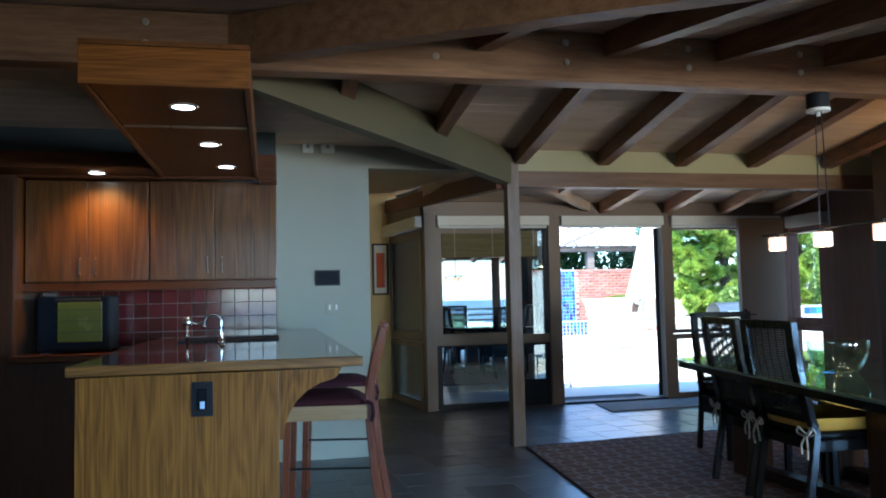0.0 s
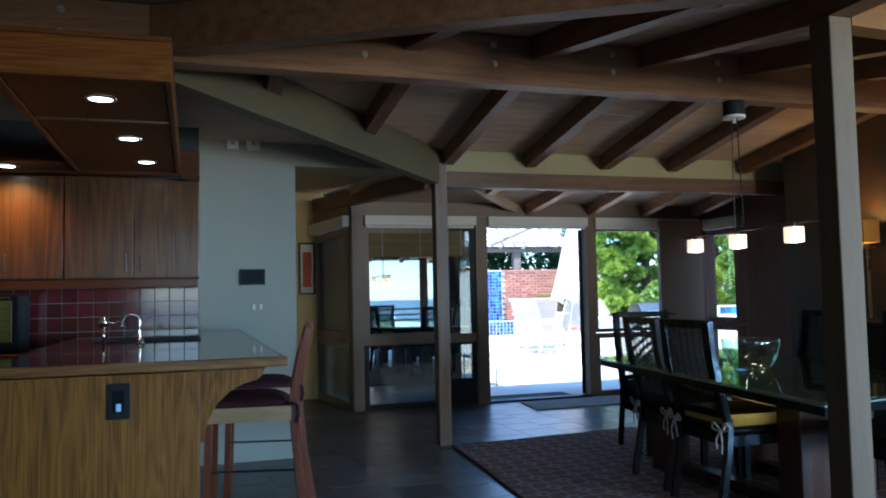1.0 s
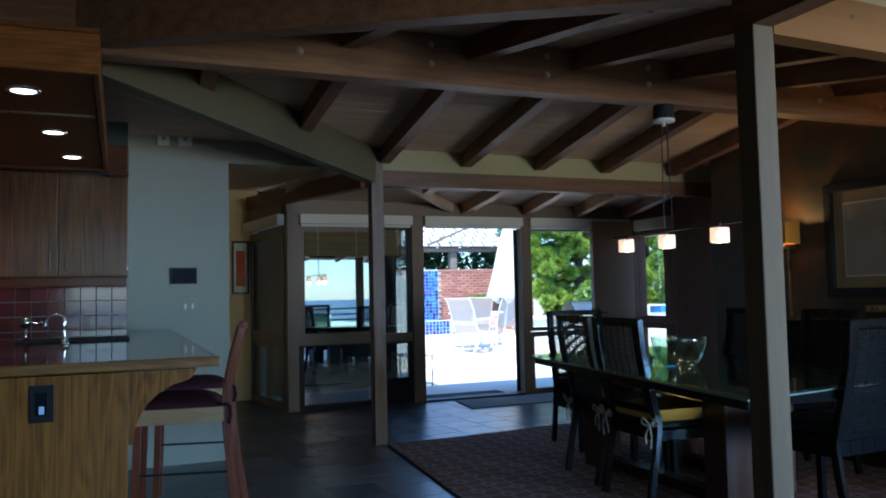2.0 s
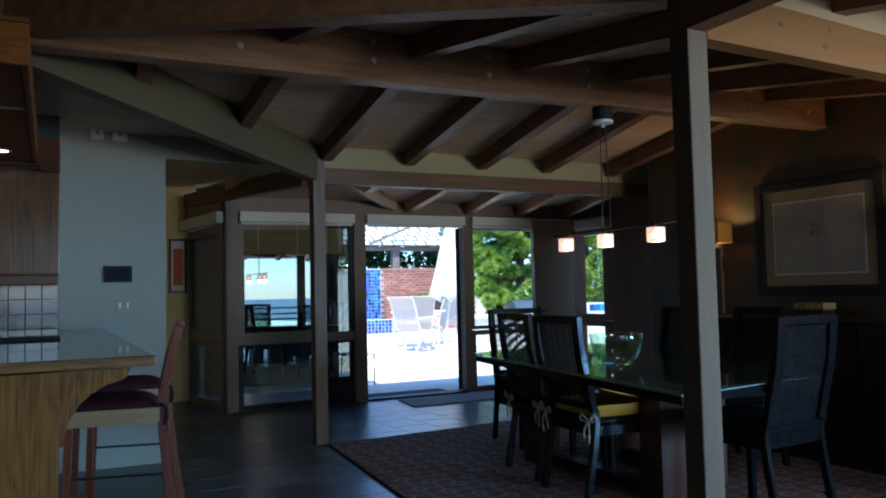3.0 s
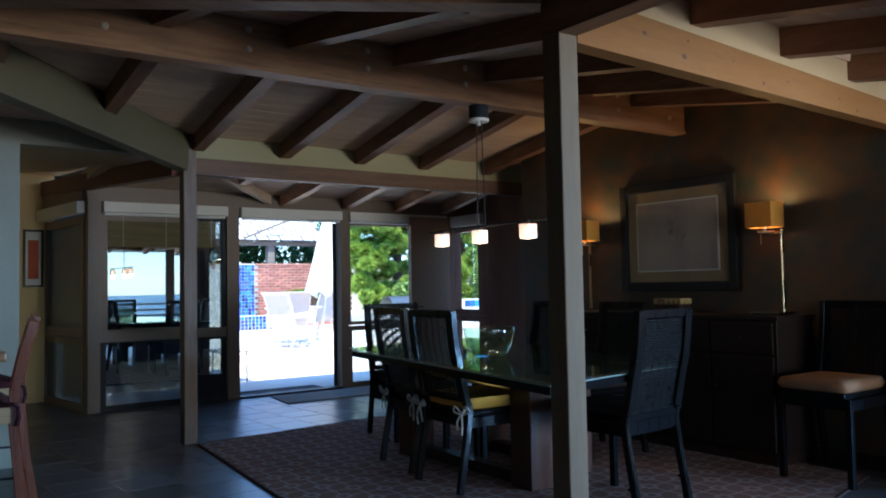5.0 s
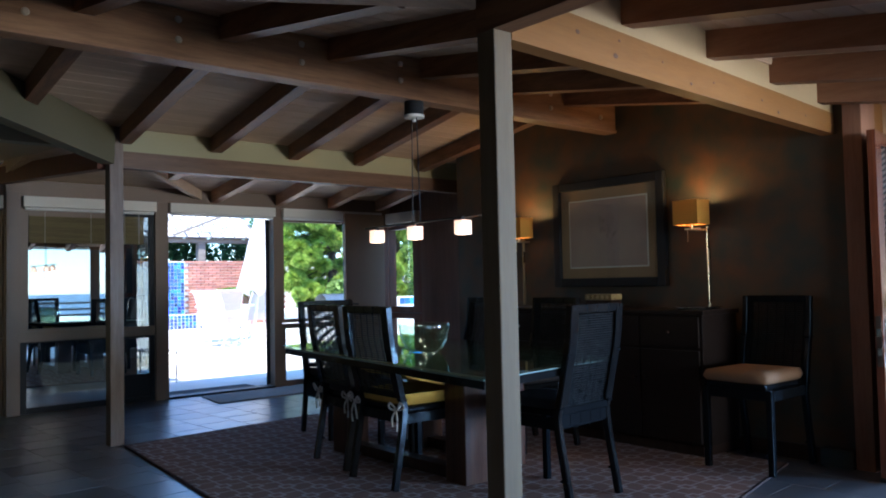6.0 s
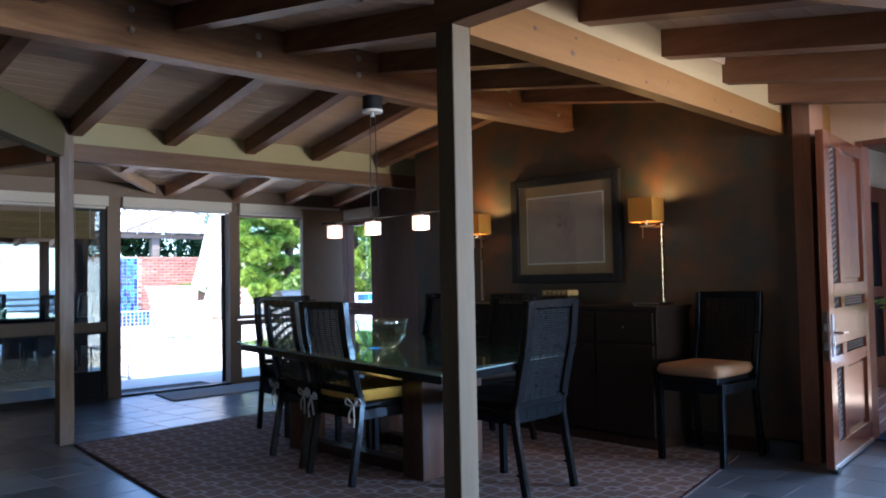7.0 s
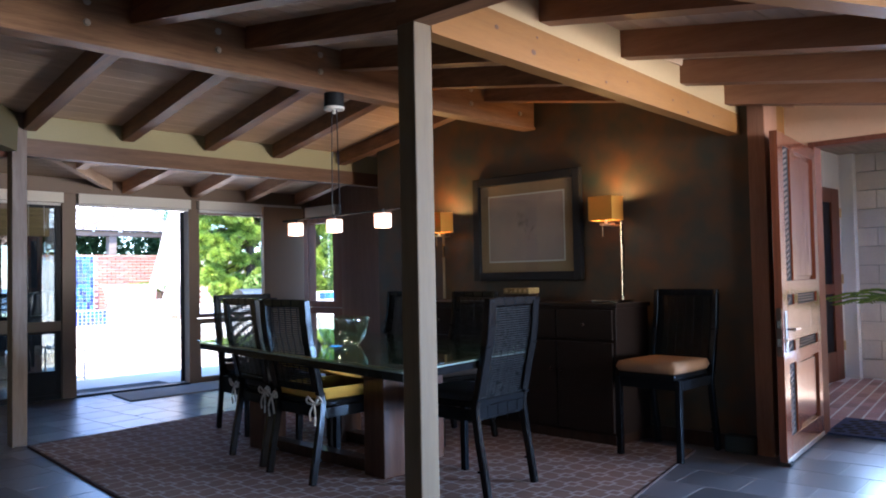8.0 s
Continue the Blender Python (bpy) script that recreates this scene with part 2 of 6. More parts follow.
M_BRASS = material("brushed_brass", (0.62, 0.5, 0.3), 0.3, 1.0, 0.1, 5, bump=0)
M_LAMPGLOW = glow("lamp_glass_lit", (1.0, 0.74, 0.54), 0.10)
M_LAMPGLOW.node_tree.nodes["Principled BSDF"].inputs["Alpha"].default_value = 0.72
M_CANGLOW = glow("downlight_lit", (1.0, 0.86, 0.68), 3.0)

M_FILM2 = glass("half_coated_glass", (0.5, 0.55, 0.55), 0.22)
M_REDWOOD = wood("red_brown_wood", (0.17, 0.065, 0.04), (0.11, 0.04, 0.024), "z", 0.45)
M_BEIGE = material("beige_door_paint", (0.38, 0.235, 0.145), 0.6, 0, 0.12, 2.5, bump=0.05)
M_DARKWOOD = wood("dark_walnut", (0.045, 0.024, 0.016), (0.022, 0.012, 0.009), "z", 0.4, 0.1)
# Grey-green look of the glass top is put into its underlay.
M_TABLETOP = wood("table_underlay_tone", (0.26, 0.36, 0.34), (0.2, 0.28, 0.26), "y", 0.3, 0.2)
M_TABLELEG = wood("table_leg_wood", (0.075, 0.034, 0.019), (0.04, 0.018, 0.011), "z", 0.35, 0.2)
M_SIDEBOARD = wood("sideboard_wood", (0.017, 0.0105, 0.008), (0.012, 0.007, 0.0055), "y", 0.5, 0.0)
M_CANE = material("black_cane", (0.011, 0.012, 0.014), 0.3, 0, 0.4, 30, bump=0.1, spec=0.1)
M_MUSTARD = material("mustard_cotton", (0.66, 0.44, 0.09), 0.9, 0, 0.3, 6, fine=250, bump=0.25, spec=0.2)
M_DARKCLOTH = material("charcoal_cotton", (0.03, 0.028, 0.03), 0.9, 0, 0.3, 6, fine=250, bump=0.25, spec=0.2)
M_PEACH = material("peach_cotton", (0.27, 0.155, 0.085), 0.9, 0, 0.2, 6, fine=250, bump=0.2, spec=0.2)
M_TIE = material("white_tape", (0.6, 0.58, 0.54), 0.9, 0, 0.15, 20, bump=0.1)
M_BLACKCLOTH = material("black_binding", (0.012, 0.012, 0.013), 0.9, 0, 0.2, 20)
M_MAT = material("tan_mat_board", (0.36, 0.25, 0.15), 0.9, 0, 0.1, 5)
M_PAPER = material("drawing_paper", (0.50, 0.385, 0.345), 0.9, 0, 0.45, 2.6, fine=10, second=(0.33, 0.265, 0.275), bump=0)
M_INK = material("faded_ink", (0.32, 0.255, 0.235), 0.9, 0, 0.2, 9, bump=0)
M_BOLT = material("pale_bolt", (0.5, 0.43, 0.33), 0.45, 0.3, 0.2, 20)
# Sheen of the mat is put into this lighter grey.
M_MATGREY = material("grey_coir", (0.34, 0.315, 0.29), 0.95, 0, 0.3, 10, fine=300, bump=0.5)
M_BULB = glow("bulb_lit", (1.0, 0.7, 0.4), 2.0)
M_BOWL = glass("bowl_glass", (0.87, 0.95, 0.88), 0.07)


def shade_material(name, c0, c1, through_light, fine=180):
    """Fabric that lets the light behind it show through."""
    m = bpy.data.materials.new(name)
    m.use_nodes = True
    nt = m.node_tree
    n, ln = nt.nodes, nt.links.new
    n.remove(n["Principled BSDF"])
    d, t, w = n.new("ShaderNodeBsdfDiffuse"), n.new("ShaderNodeBsdfTranslucent"), n.new("ShaderNodeTexNoise")
    w.inputs["Scale"].default_value = fine
    r = n.new("ShaderNodeValToRGB")
    r.color_ramp.elements[0].color, r.color_ramp.elements[1].color = (*c0, 1), (*c1, 1)
    ln(w.outputs["Fac"], r.inputs[0])
    mx = n.new("ShaderNodeMixShader")
    mx.inputs[0].default_value = through_light
    for k, s in enumerate((d, t)):
        ln(r.outputs[0], s.inputs[0])
        ln(s.outputs[0], mx.inputs[k + 1])
    ln(mx.outputs[0], n["Material Output"].inputs[0])
    return m


M_SHADE = shade_material("amber_shade", (0.46, 0.23, 0.035), (0.62, 0.34, 0.06), 0.075)

M_OAKX2 = veneer("golden_oak_fascia", (0.36, 0.135, 0.020), (0.14, 0.042, 0.006), "x", 0.45, 0.1, 11.0)
M_CABY = wood("cherry_soffit", (0.20, 0.078, 0.018), (0.13, 0.047, 0.011), "y", 0.45, 0.08, 10)
M_REDTOP = material("red_granite", (0.22, 0.06, 0.035), 0.12, 0, 0.4, 40, fine=200, bump=0)
M_GLAZE = material("burgundy_glaze", (0.11, 0.019, 0.018), 0.05, 0, 0.3, 6, bump=0.05, coat=1.0, island=0.3, rvar=0.03)
M_OLIVEGLASS = material("olive_glass", (0.12, 0.12, 0.02), 0.25, 0, 0.3, 3, bump=0)
M_DARKPLASTIC = material("dark_plastic", (0.006, 0.008, 0.013), 0.5, 0, 0.1, 5, bump=0, spec=0.12)
M_INDICATOR = glow("indicator_lit", (0.45, 0.6, 0.9), 0.04)
M_MAROON = material("maroon_upholstery", (0.045, 0.013, 0.02), 0.85, 0, 0.3, 8, fine=250, bump=0.25, spec=0.2)
M_PALEWOOD = wood("pale_stool_rail", (0.40, 0.30, 0.17), (0.30, 0.21, 0.11), "x", 0.5)
M_STOOLWOOD = wood("red_stool_wood", (0.17, 0.052, 0.022), (0.10, 0.03, 0.014), "z", 0.3, 0.5)
M_ORANGE = material("orange_print", (0.55, 0.14, 0.05), 0.8, 0, 0.5, 5, second=(0.4, 0.06, 0.03), bump=0)
M_BLUETILE = material("cobalt_tile", (0.06, 0.16, 0.62), 0.2, 0, 0.5, 3, bump=0.05, coat=0.4, island=0.85)
M_STONE = material("grey_block", (0.80, 0.75, 0.68), 0.9, 0, 0.25, 3, fine=60, bump=0.3, island=0.12)
M_PAVER = material("brick_paver", (0.56, 0.36, 0.33), 0.8, 0, 0.4, 5, bump=0.2, island=0.25)
M_PALEGROUT = material("pale_grout", (0.86, 0.84, 0.8), 0.9, 0, 0.2, 8)
M_BARK = material("bark", (0.10, 0.07, 0.05), 0.95, 0, 0.5, 8, bump=0.6)
M_FENCE = wood("grey_fence", (0.26, 0.23, 0.20), (0.17, 0.15, 0.13), "x", 0.9)
M_GREYFENCE = wood("grey_board_fence", (0.15, 0.145, 0.15), (0.11, 0.105, 0.11), "x", 0.9)
M_CANVAS = material("white_canvas", (0.80, 0.78, 0.73), 0.9, 0, 0.1, 4, fine=80, bump=0.1)
M_SLING = material("white_mesh_sling", (0.58, 0.515, 0.475), 0.8, 0, 0.1, 10, fine=200, bump=0.2)


M_HANDLE = material("dull_pewter", (0.10, 0.075, 0.06), 0.4, 0.7, 0.2, 20, bump=0.02)
M_BAMBOO = wood("olive_bamboo", (0.17, 0.135, 0.055), (0.11, 0.085, 0.035), "x", 0.6)
M_SATIN = material("satin_steel", (0.55, 0.54, 0.52), 0.4, 1.0, 0.1, 20, bump=0.02)
M_KNOT = material("pine_knot", (0.11, 0.04, 0.013), 0.5, 0, 0.4, 40, bump=0.05)


def leaf_material(name, dark, light):
    m = bpy.data.materials.new(name)
    m.use_nodes = True
    nt = m.node_tree
    n, ln = nt.nodes, nt.links.new
    b = n["Principled BSDF"]
    g = n.new("ShaderNodeNewGeometry")
    r = n.new("ShaderNodeValToRGB")
    r.color_ramp.elements[0].color, r.color_ramp.elements[1].color = (*dark, 1), (*light, 1)
    ln(g.outputs["Random Per Island"], r.inputs[0])
    ln(r.outputs[0], b.inputs["Base Color"])
    b.inputs["Roughness"].default_value = 0.55
    t = n.new("ShaderNodeBsdfTranslucent")
    ln(r.outputs[0], t.inputs[0])
    mx = n.new("ShaderNodeMixShader")
    mx.inputs[0].default_value = 0.35
    ln(b.outputs[0], mx.inputs[1])
    ln(t.outputs[0], mx.inputs[2])
    ln(mx.outputs[0], n["Material Output"].inputs[0])
    return m


M_PINELEAF = leaf_material("pine_foliage", (0.14, 0.25, 0.025), (0.55, 0.66, 0.11))
# Inner needles get a darker green, so crown shade is put into colour.
M_PINESHADE = leaf_material("pine_shade_foliage", (0.02, 0.05, 0.01), (0.09, 0.16, 0.025))
M_HEDGE = leaf_material("hedge_foliage", (0.03, 0.09, 0.03), (0.11, 0.21, 0.075))
M_SHRUB = leaf_material("shrub_foliage", (0.06, 0.13, 0.02), (0.26, 0.36, 0.07))
M_FROND = leaf_material("frond_green", (0.06, 0.13, 0.02), (0.22, 0.3, 0.03))


def rug_material():
    """Maroon pile with a pale lattice of linked squares."""
    m = M_RUG
    nt = m.node_tree
    n, ln = nt.nodes, nt.links.new
    b = n["Principled BSDF"]
    base = b.inputs["Base Color"].links[0].from_socket
    co = n.new("ShaderNodeTexCoord")
    sp = n.new("ShaderNodeSeparateXYZ")
    wob = n.new("ShaderNodeTexNoise")
    wob.inputs["Scale"].default_value = 25
    ln(co.outputs["Object"], wob.inputs["Vector"])
    vm = n.new("ShaderNodeVectorMath")
    vm.operation = "MULTIPLY_ADD"
    vm.inputs[1].default_value = (0.012, 0.012, 0)
    ln(wob.outputs["Color"], vm.inputs[0])
    ln(co.outputs["Object"], vm.inputs[2])
    ln(vm.outputs[0], sp.inputs[0])

    def mth(op, *a):
        k = n.new("ShaderNodeMath")
        k.operation = op
        for i, v in enumerate(a):
            if isinstance(v, (int, float)):
                k.inputs[i].default_value = v
            else:
                ln(v, k.inputs[i])
        return k.outputs[0]

    def cell(o, ax):
        return mth("ABSOLUTE", mth("SUBTRACT", mth("FRACT", mth("ADD", mth("DIVIDE", sp.outputs[ax], 0.27), o)), 0.5))

    def squares(o):
        u, v = cell(o, 0), cell(o, 1)
        far = mth("MAXIMUM", u, v)
        rim = mth("LESS_THAN", mth("ABSOLUTE", mth("SUBTRACT", far, 0.125)), 0.028)
        arms = mth("MULTIPLY", mth("LESS_THAN", mth("MINIMUM", u, v), 0.021), mth("GREATER_THAN", far, 0.125))
        return mth("MAXIMUM", rim, arms)

    p = mth("MAXIMUM", squares(0.0), squares(0.5))
    mx = n.new("ShaderNodeMix")
    mx.data_type = "RGBA"
    ln(mth("MULTIPLY", p, 0.92), mx.inputs[0])
    ln(base, mx.inputs[6])
    mx.inputs[7].default_value = (0.45, 0.39, 0.37, 1)
    ln(mx.outputs[2], b.inputs["Base Color"])


rug_material()

# Rafter wood lightened: patio bounce light is put into the colour.
M_SUNRAFTER = wood("lit_sunroom_rafter_wood", (0.52, 0.31, 0.19), (0.36, 0.20, 0.12), "y", 0.5)
M_RUSSET = wood("russet_boards", (0.21, 0.12, 0.085), (0.16, 0.088, 0.062), "z", 0.55)
M_LID = material("olive_inlaid_lid", (0.36, 0.31, 0.12), 0.5, 0, 0.5, 30, second=(0.2, 0.1, 0.04), bump=0.05)
M_TAN = material("tan_wall_paint", (0.76, 0.53, 0.34), 0.7, 0, 0.12, 2.0, bump=0.05)
M_ENDTRIM = wood("red_brown_end_trim", (0.33, 0.18, 0.115), (0.25, 0.13, 0.08), "z", 0.45)
# Shade on the terrace and low wall is put into this grey.
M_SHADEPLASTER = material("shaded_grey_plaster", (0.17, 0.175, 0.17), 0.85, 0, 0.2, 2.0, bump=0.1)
M_BRAID = material("pale_carved_braid", (0.20, 0.16, 0.14), 0.5, 0, 0.3, 20, bump=0.1)
# Dark teal: the plinth's own paint, and kitchen wall shade put into colour.
M_TEAL = material("teal_paint_and_wall_shade", (0.042, 0.05, 0.047), 0.8, 0, 0.2, 2.0, bump=0.08)
M_SPLASHGROUT = material("splash_grout", (0.38, 0.35, 0.32), 0.8, 0, 0.2, 10)
# Near-black boards carry the wing's shade in their colour.
M_DARKPANEL = wood("shade_dark_boards", (0.035, 0.032, 0.03), (0.022, 0.02, 0.019), "x", 0.8)
M_RUBBER = material("blue_rubber", (0.03, 0.05, 0.13), 0.8, 0, 0.3, 20)


# ---- mesh helpers ----
def box(bm, x0, x1, y0, y1, z0, z1, m=None):
    vs = [Vector((x, y, z)) for x in (x0, x1) for y in (y0, y1) for z in (z0, z1)]
    v = [bm.verts.new(m @ p if m else p) for p in vs]
    for f in ((0, 1, 3, 2), (4, 6, 7, 5), (0, 4, 5, 1), (2, 3, 7, 6), (0, 2, 6, 4), (1, 5, 7, 3)):
        bm.faces.new([v[i] for i in f])
    return bm


def bar(bm, a, b, w, h, up=(0, 0, 1)):
    """A beam of width w and height h whose axis runs from a to b."""
    a, b = Vector(a), Vector(b)
    d = (b - a).normalized()
    side = d.cross(Vector(up)).normalized()
    top = side.cross(d)
    q = [[bm.verts.new(p + side * sx * w / 2 + top * sz * h / 2) for sx, sz in ((-1, -1), (1, -1), (1, 1), (-1, 1))] for p in (a, b)]
    for i in range(4):
        bm.faces.new((q[0][i], q[0][(i + 1) % 4], q[1][(i + 1) % 4], q[1][i]))
    bm.faces.new(q[0][::-1]), bm.faces.new(q[1])
    return bm


def rod(bm, a, b, r0, r1=None, n=10):
    a, b = Vector(a), Vector(b)
    r1 = r0 if r1 is None else r1
    q = (b - a).to_track_quat("Z", "Y")
    rings = [[bm.verts.new(p + q @ Vector((r * math.cos(i * math.tau / n), r * math.sin(i * math.tau / n), 0))) for i in range(n)] for p, r in ((a, r0), (b, r1))]
    for i in range(n):
        bm.faces.new((rings[0][i], rings[0][(i + 1) % n], rings[1][(i + 1) % n], rings[1][i]))
    bm.faces.new(rings[0][::-1]), bm.faces.new(rings[1])
    return bm


def pipe(bm, pts, r, n=8):
    for a, b in zip(pts, pts[1:]):
        rod(bm, a, b, r, r, n)
    return bm


def tube(bm, pts, r, n=8):
    """One bent round tube through the points, eased between them."""
    pts = [Vector(p) for p in pts]
    fine = []
    for i in range(len(pts) - 1):
        p0, p1, p2, p3 = pts[max(0, i - 1)], pts[i], pts[i + 1], pts[min(len(pts) - 1, i + 2)]
        for k in range(4):
            s = k / 4
            fine.append(0.5 * (2 * p1 + (p2 - p0) * s + (2 * p0 - 5 * p1 + 4 * p2 - p3) * s * s + (3 * p1 - p0 - 3 * p2 + p3) * s ** 3))
    fine.append(pts[-1])
    rings = []
    for i, p in enumerate(fine):
        d = (fine[min(len(fine) - 1, i + 1)] - fine[max(0, i - 1)]).normalized()
        q = d.to_track_quat("Z", "Y")
        rings.append([bm.verts.new(p + q @ Vector((r * math.cos(j * math.tau / n), r * math.sin(j * math.tau / n), 0))) for j in range(n)])
    for a, b in zip(rings, rings[1:]):
        for j in range(n):
            bm.faces.new((a[j], a[(j + 1) % n], b[(j + 1) % n], b[j]))
    bm.faces.new(rings[0][::-1]), bm.faces.new(rings[-1])
    return bm


def lathe(bm, profile, centre=(0, 0, 0), n=32):
    c = Vector(centre)
    rings = [[bm.verts.new(c + Vector((r * math.cos(i * math.tau / n), r * math.sin(i * math.tau / n), z))) for i in range(n)] for r, z in profile]
    for a, b in zip(rings, rings[1:]):
        for i in range(n):
            bm.faces.new((a[i], a[(i + 1) % n], b[(i + 1) % n], b[i]))
    return bm


def sweep(bm, pts, w, h):
    """One bent rail of width w (along x) and depth h through the points."""
    rings = []
    for i, p in enumerate(pts):
        a, b = Vector(pts[max(0, i - 1)]), Vector(pts[min(len(pts) - 1, i + 1)])
        nrm = Vector((1, 0, 0)).cross((b - a).normalized())
        rings.append([bm.verts.new(Vector(p) + Vector((sx * w / 2, 0, 0)) + nrm * sy * h / 2) for sx, sy in ((-1, -1), (1, -1), (1, 1), (-1, 1))])
    for q, r in zip(rings, rings[1:]):
        for i in range(4):
            bm.faces.new((q[i], q[(i + 1) % 4], r[(i + 1) % 4], r[i]))
    bm.faces.new(rings[0][::-1]), bm.faces.new(rings[-1])
    return bm


def bevel(bm, w, seg=2):
    bmesh.ops.remove_doubles(bm, verts=bm.verts, dist=1e-5)
    bmesh.ops.bevel(bm, geom=list(bm.edges), offset=w, segments=seg, affect="EDGES", profile=0.6, clamp_overlap=True)
    return bm


def mesh(name, bm, mat, smooth=False):
    bmesh.ops.recalc_face_normals(bm, faces=bm.faces)
    me = bpy.data.meshes.new(name)
    bm.to_mesh(me)
    bm.free()
    for mt in mat if isinstance(mat, (list, tuple)) else [mat]:
        me.materials.append(mt)
    if smooth:
        for p in me.polygons:
            p.use_smooth = True
    return me


def part(name, bm, mat, parent=None, label="", smooth=False):
    o = new(name, mesh(name, bm, mat, smooth))
    if parent:
        o.parent = parent
    return tagged(o, label)


def thing(name, label, category, at=None, group="", kind=""):
    o = new(name)
    o.empty_display_size = 0.1
    if at is not None:
        o.matrix_world = at if isinstance(at, Matrix) else Matrix.Translation(at)
    return tagged(o, label, category, group, kind)


def structure(name, bm, mat, label, category):
    return tagged(part(name, bm, mat), label, category, kind="structure")


def B(*boxes):
    bm = bmesh.new()
    for b in boxes:
        box(bm, *b)
    return bm

# ---- structure ----
def far_z(y):
    return 2.44 + 0.08 * (6.2 - y)


def near_z(y):
    return 2.624 - 0.15 * (3.9 - y)


def slab(bm, pts, h):
    """A slanted slab with the underside pts (four corners) and thickness h upward."""
    lo = [bm.verts.new(p) for p in pts]
    hi = [bm.verts.new(Vector(p) + Vector((0, 0, h))) for p in pts]
    bm.faces.new(lo[::-1]), bm.faces.new(hi)
    k = len(pts)
    for i in range(k):
        bm.faces.new((lo[i], lo[(i + 1) % k], hi[(i + 1) % k], hi[i]))
    return bm


floor = structure("floor", B((-4.2, 5.99, -6.2, 8.5, -0.2, -0.0011), (5.99, 6.2, 2.9, 8.5, -0.2, -0.0011), (0.2, 1.7, 8.5, 9.8, -0.2, -0.0011), (5.99, 9.7, -6.2, 0.08, -0.2, -0.0011)), M_GROUT,
                  "dark slate tiled floor with grey grout", "floor")
bm = bmesh.new()
slab(bm, [(-4.2, 3.9, far_z(3.9)), (1.6, 3.9, far_z(3.9)), (1.6, 6.35, far_z(6.35)), (-4.2, 6.35, far_z(6.35))], 0.12)
slab(bm, [(1.6, 3.9, far_z(3.9)), (6.8, 3.9, far_z(3.9)), (6.8, 9.1, far_z(9.1)), (1.6, 9.1, far_z(9.1))], 0.12)
slab(bm, [(-4.2, 2.1, near_z(2.1)), (6.8, 2.1, near_z(2.1)), (6.8, 3.9, near_z(3.9)), (-4.2, 3.9, near_z(3.9))], 0.12)
slab(bm, [(-4.2, -0.2, near_z(-0.2) + 0.055), (6.8, -0.2, near_z(-0.2) + 0.055), (6.8, 2.1, near_z(2.1) + 0.055), (-4.2, 2.1, near_z(2.1) + 0.055)], 0.12)
# Overhang past the south wall is unseen, added to block sun.
slab(bm, [(-4.2, -7.3, 2.6), (9.8, -7.3, 2.6), (9.8, -0.2, 2.6), (-4.2, -0.2, 2.6)], 0.12)
slab(bm, [(-4.2, -0.3, 2.1), (9.8, -0.3, 2.1), (9.8, -0.2, 2.1), (-4.2, -0.2, 2.1)], 0.5)
slab(bm, [(6.8, -0.2, 2.3), (9.8, -0.2, 2.3), (9.8, 0.3, 2.3), (6.8, 0.3, 2.3)], 0.12)
for k in range(35):
    y0, y1 = 3.9 + k * 0.15 + 0.003, 3.9 + (k + 1) * 0.15 - 0.003
    xa = -4.1 if y1 < 6.35 else 1.62
    slab(bm, [(xa, y0, far_z(y0) - 0.012), (6.75, y0, far_z(y0) - 0.012), (6.75, y1, far_z(y1) - 0.012), (xa, y1, far_z(y1) - 0.012)], 0.011)
for k in range(27):
    y0, y1 = 3.9 - (k + 1) * 0.15 + 0.003, 3.9 - k * 0.15 - 0.003
    up = 0.043 if k > 11 else -0.012  # the eave side lies a little higher
    slab(bm, [(-4.1, y0, near_z(y0) + up), (6.75, y0, near_z(y0) + up), (6.75, y1, near_z(y1) + up), (-4.1, y1, near_z(y1) + up)], 0.011)
structure("ceiling", bm, M_DECK, "pitched ceiling of pale wooden roof boards", "ceiling")
bm = bmesh.new()
slab(bm, [(0.2, 6.3, 2.26), (1.62, 6.3, 2.26), (1.62, 9.8, 2.52), (0.2, 9.8, 2.52)], 0.1)
structure("ceiling_hall", bm, M_CREAM, "pale painted hall ceiling", "ceiling")

structure("wall_panel", B((0.05, 0.775, 6.2, 6.32, 0, 2.44), (0.775, 1.86, 6.2, 6.32, 2.25, 2.44)), M_GREY, "grey-blue plaster wall beside the kitchen", "wall")
structure("wall_hall_end", B((0.2, 1.55, 9.66, 9.8, 0, 2.55)), M_YELLOW, "ochre plaster wall at the hall end", "wall")
structure("wall_hall_west", B((0.2, 0.32, 6.32, 9.66, 0, 2.5)), M_YELLOW, "ochre plaster hall wall", "wall")
structure("wall_kitchen", B((-4.2, 0.055, 5.88, 6.0, 0, 2.6)), M_TEAL, "plaster wall behind the kitchen cabinets, shade in its dark teal", "wall")
structure("wall_kitchen_end", B((-0.07, 0.05, 6.0, 6.2, 0, 2.5)), M_GREY, "plaster return wall of the kitchen", "wall")
structure("wall_west", B((-4.2, -4.08, -6.2, 5.9, 0, 2.7)), M_GREY, "plain plaster side wall", "wall")
structure("wall_south", B((-4.2, -1.0, -6.12, -6.0, 0, 2.7), (2.2, 3.6, -6.12, -6.0, 0, 2.7), (9.4, 9.6, -6.12, -6.0, 0, 2.7), (-1.0, 2.2, -6.12, -6.0, 2.5, 2.7), (3.6, 9.4, -6.12, -6.0, 2.36, 2.7),
                           (-1.0, 2.2, -6.12, -6.0, 0, 0.5), (3.6, 9.4, -6.12, -6.0, 0, 0.2)), M_CREAM, "plain wall with wide sea-view windows", "wall")
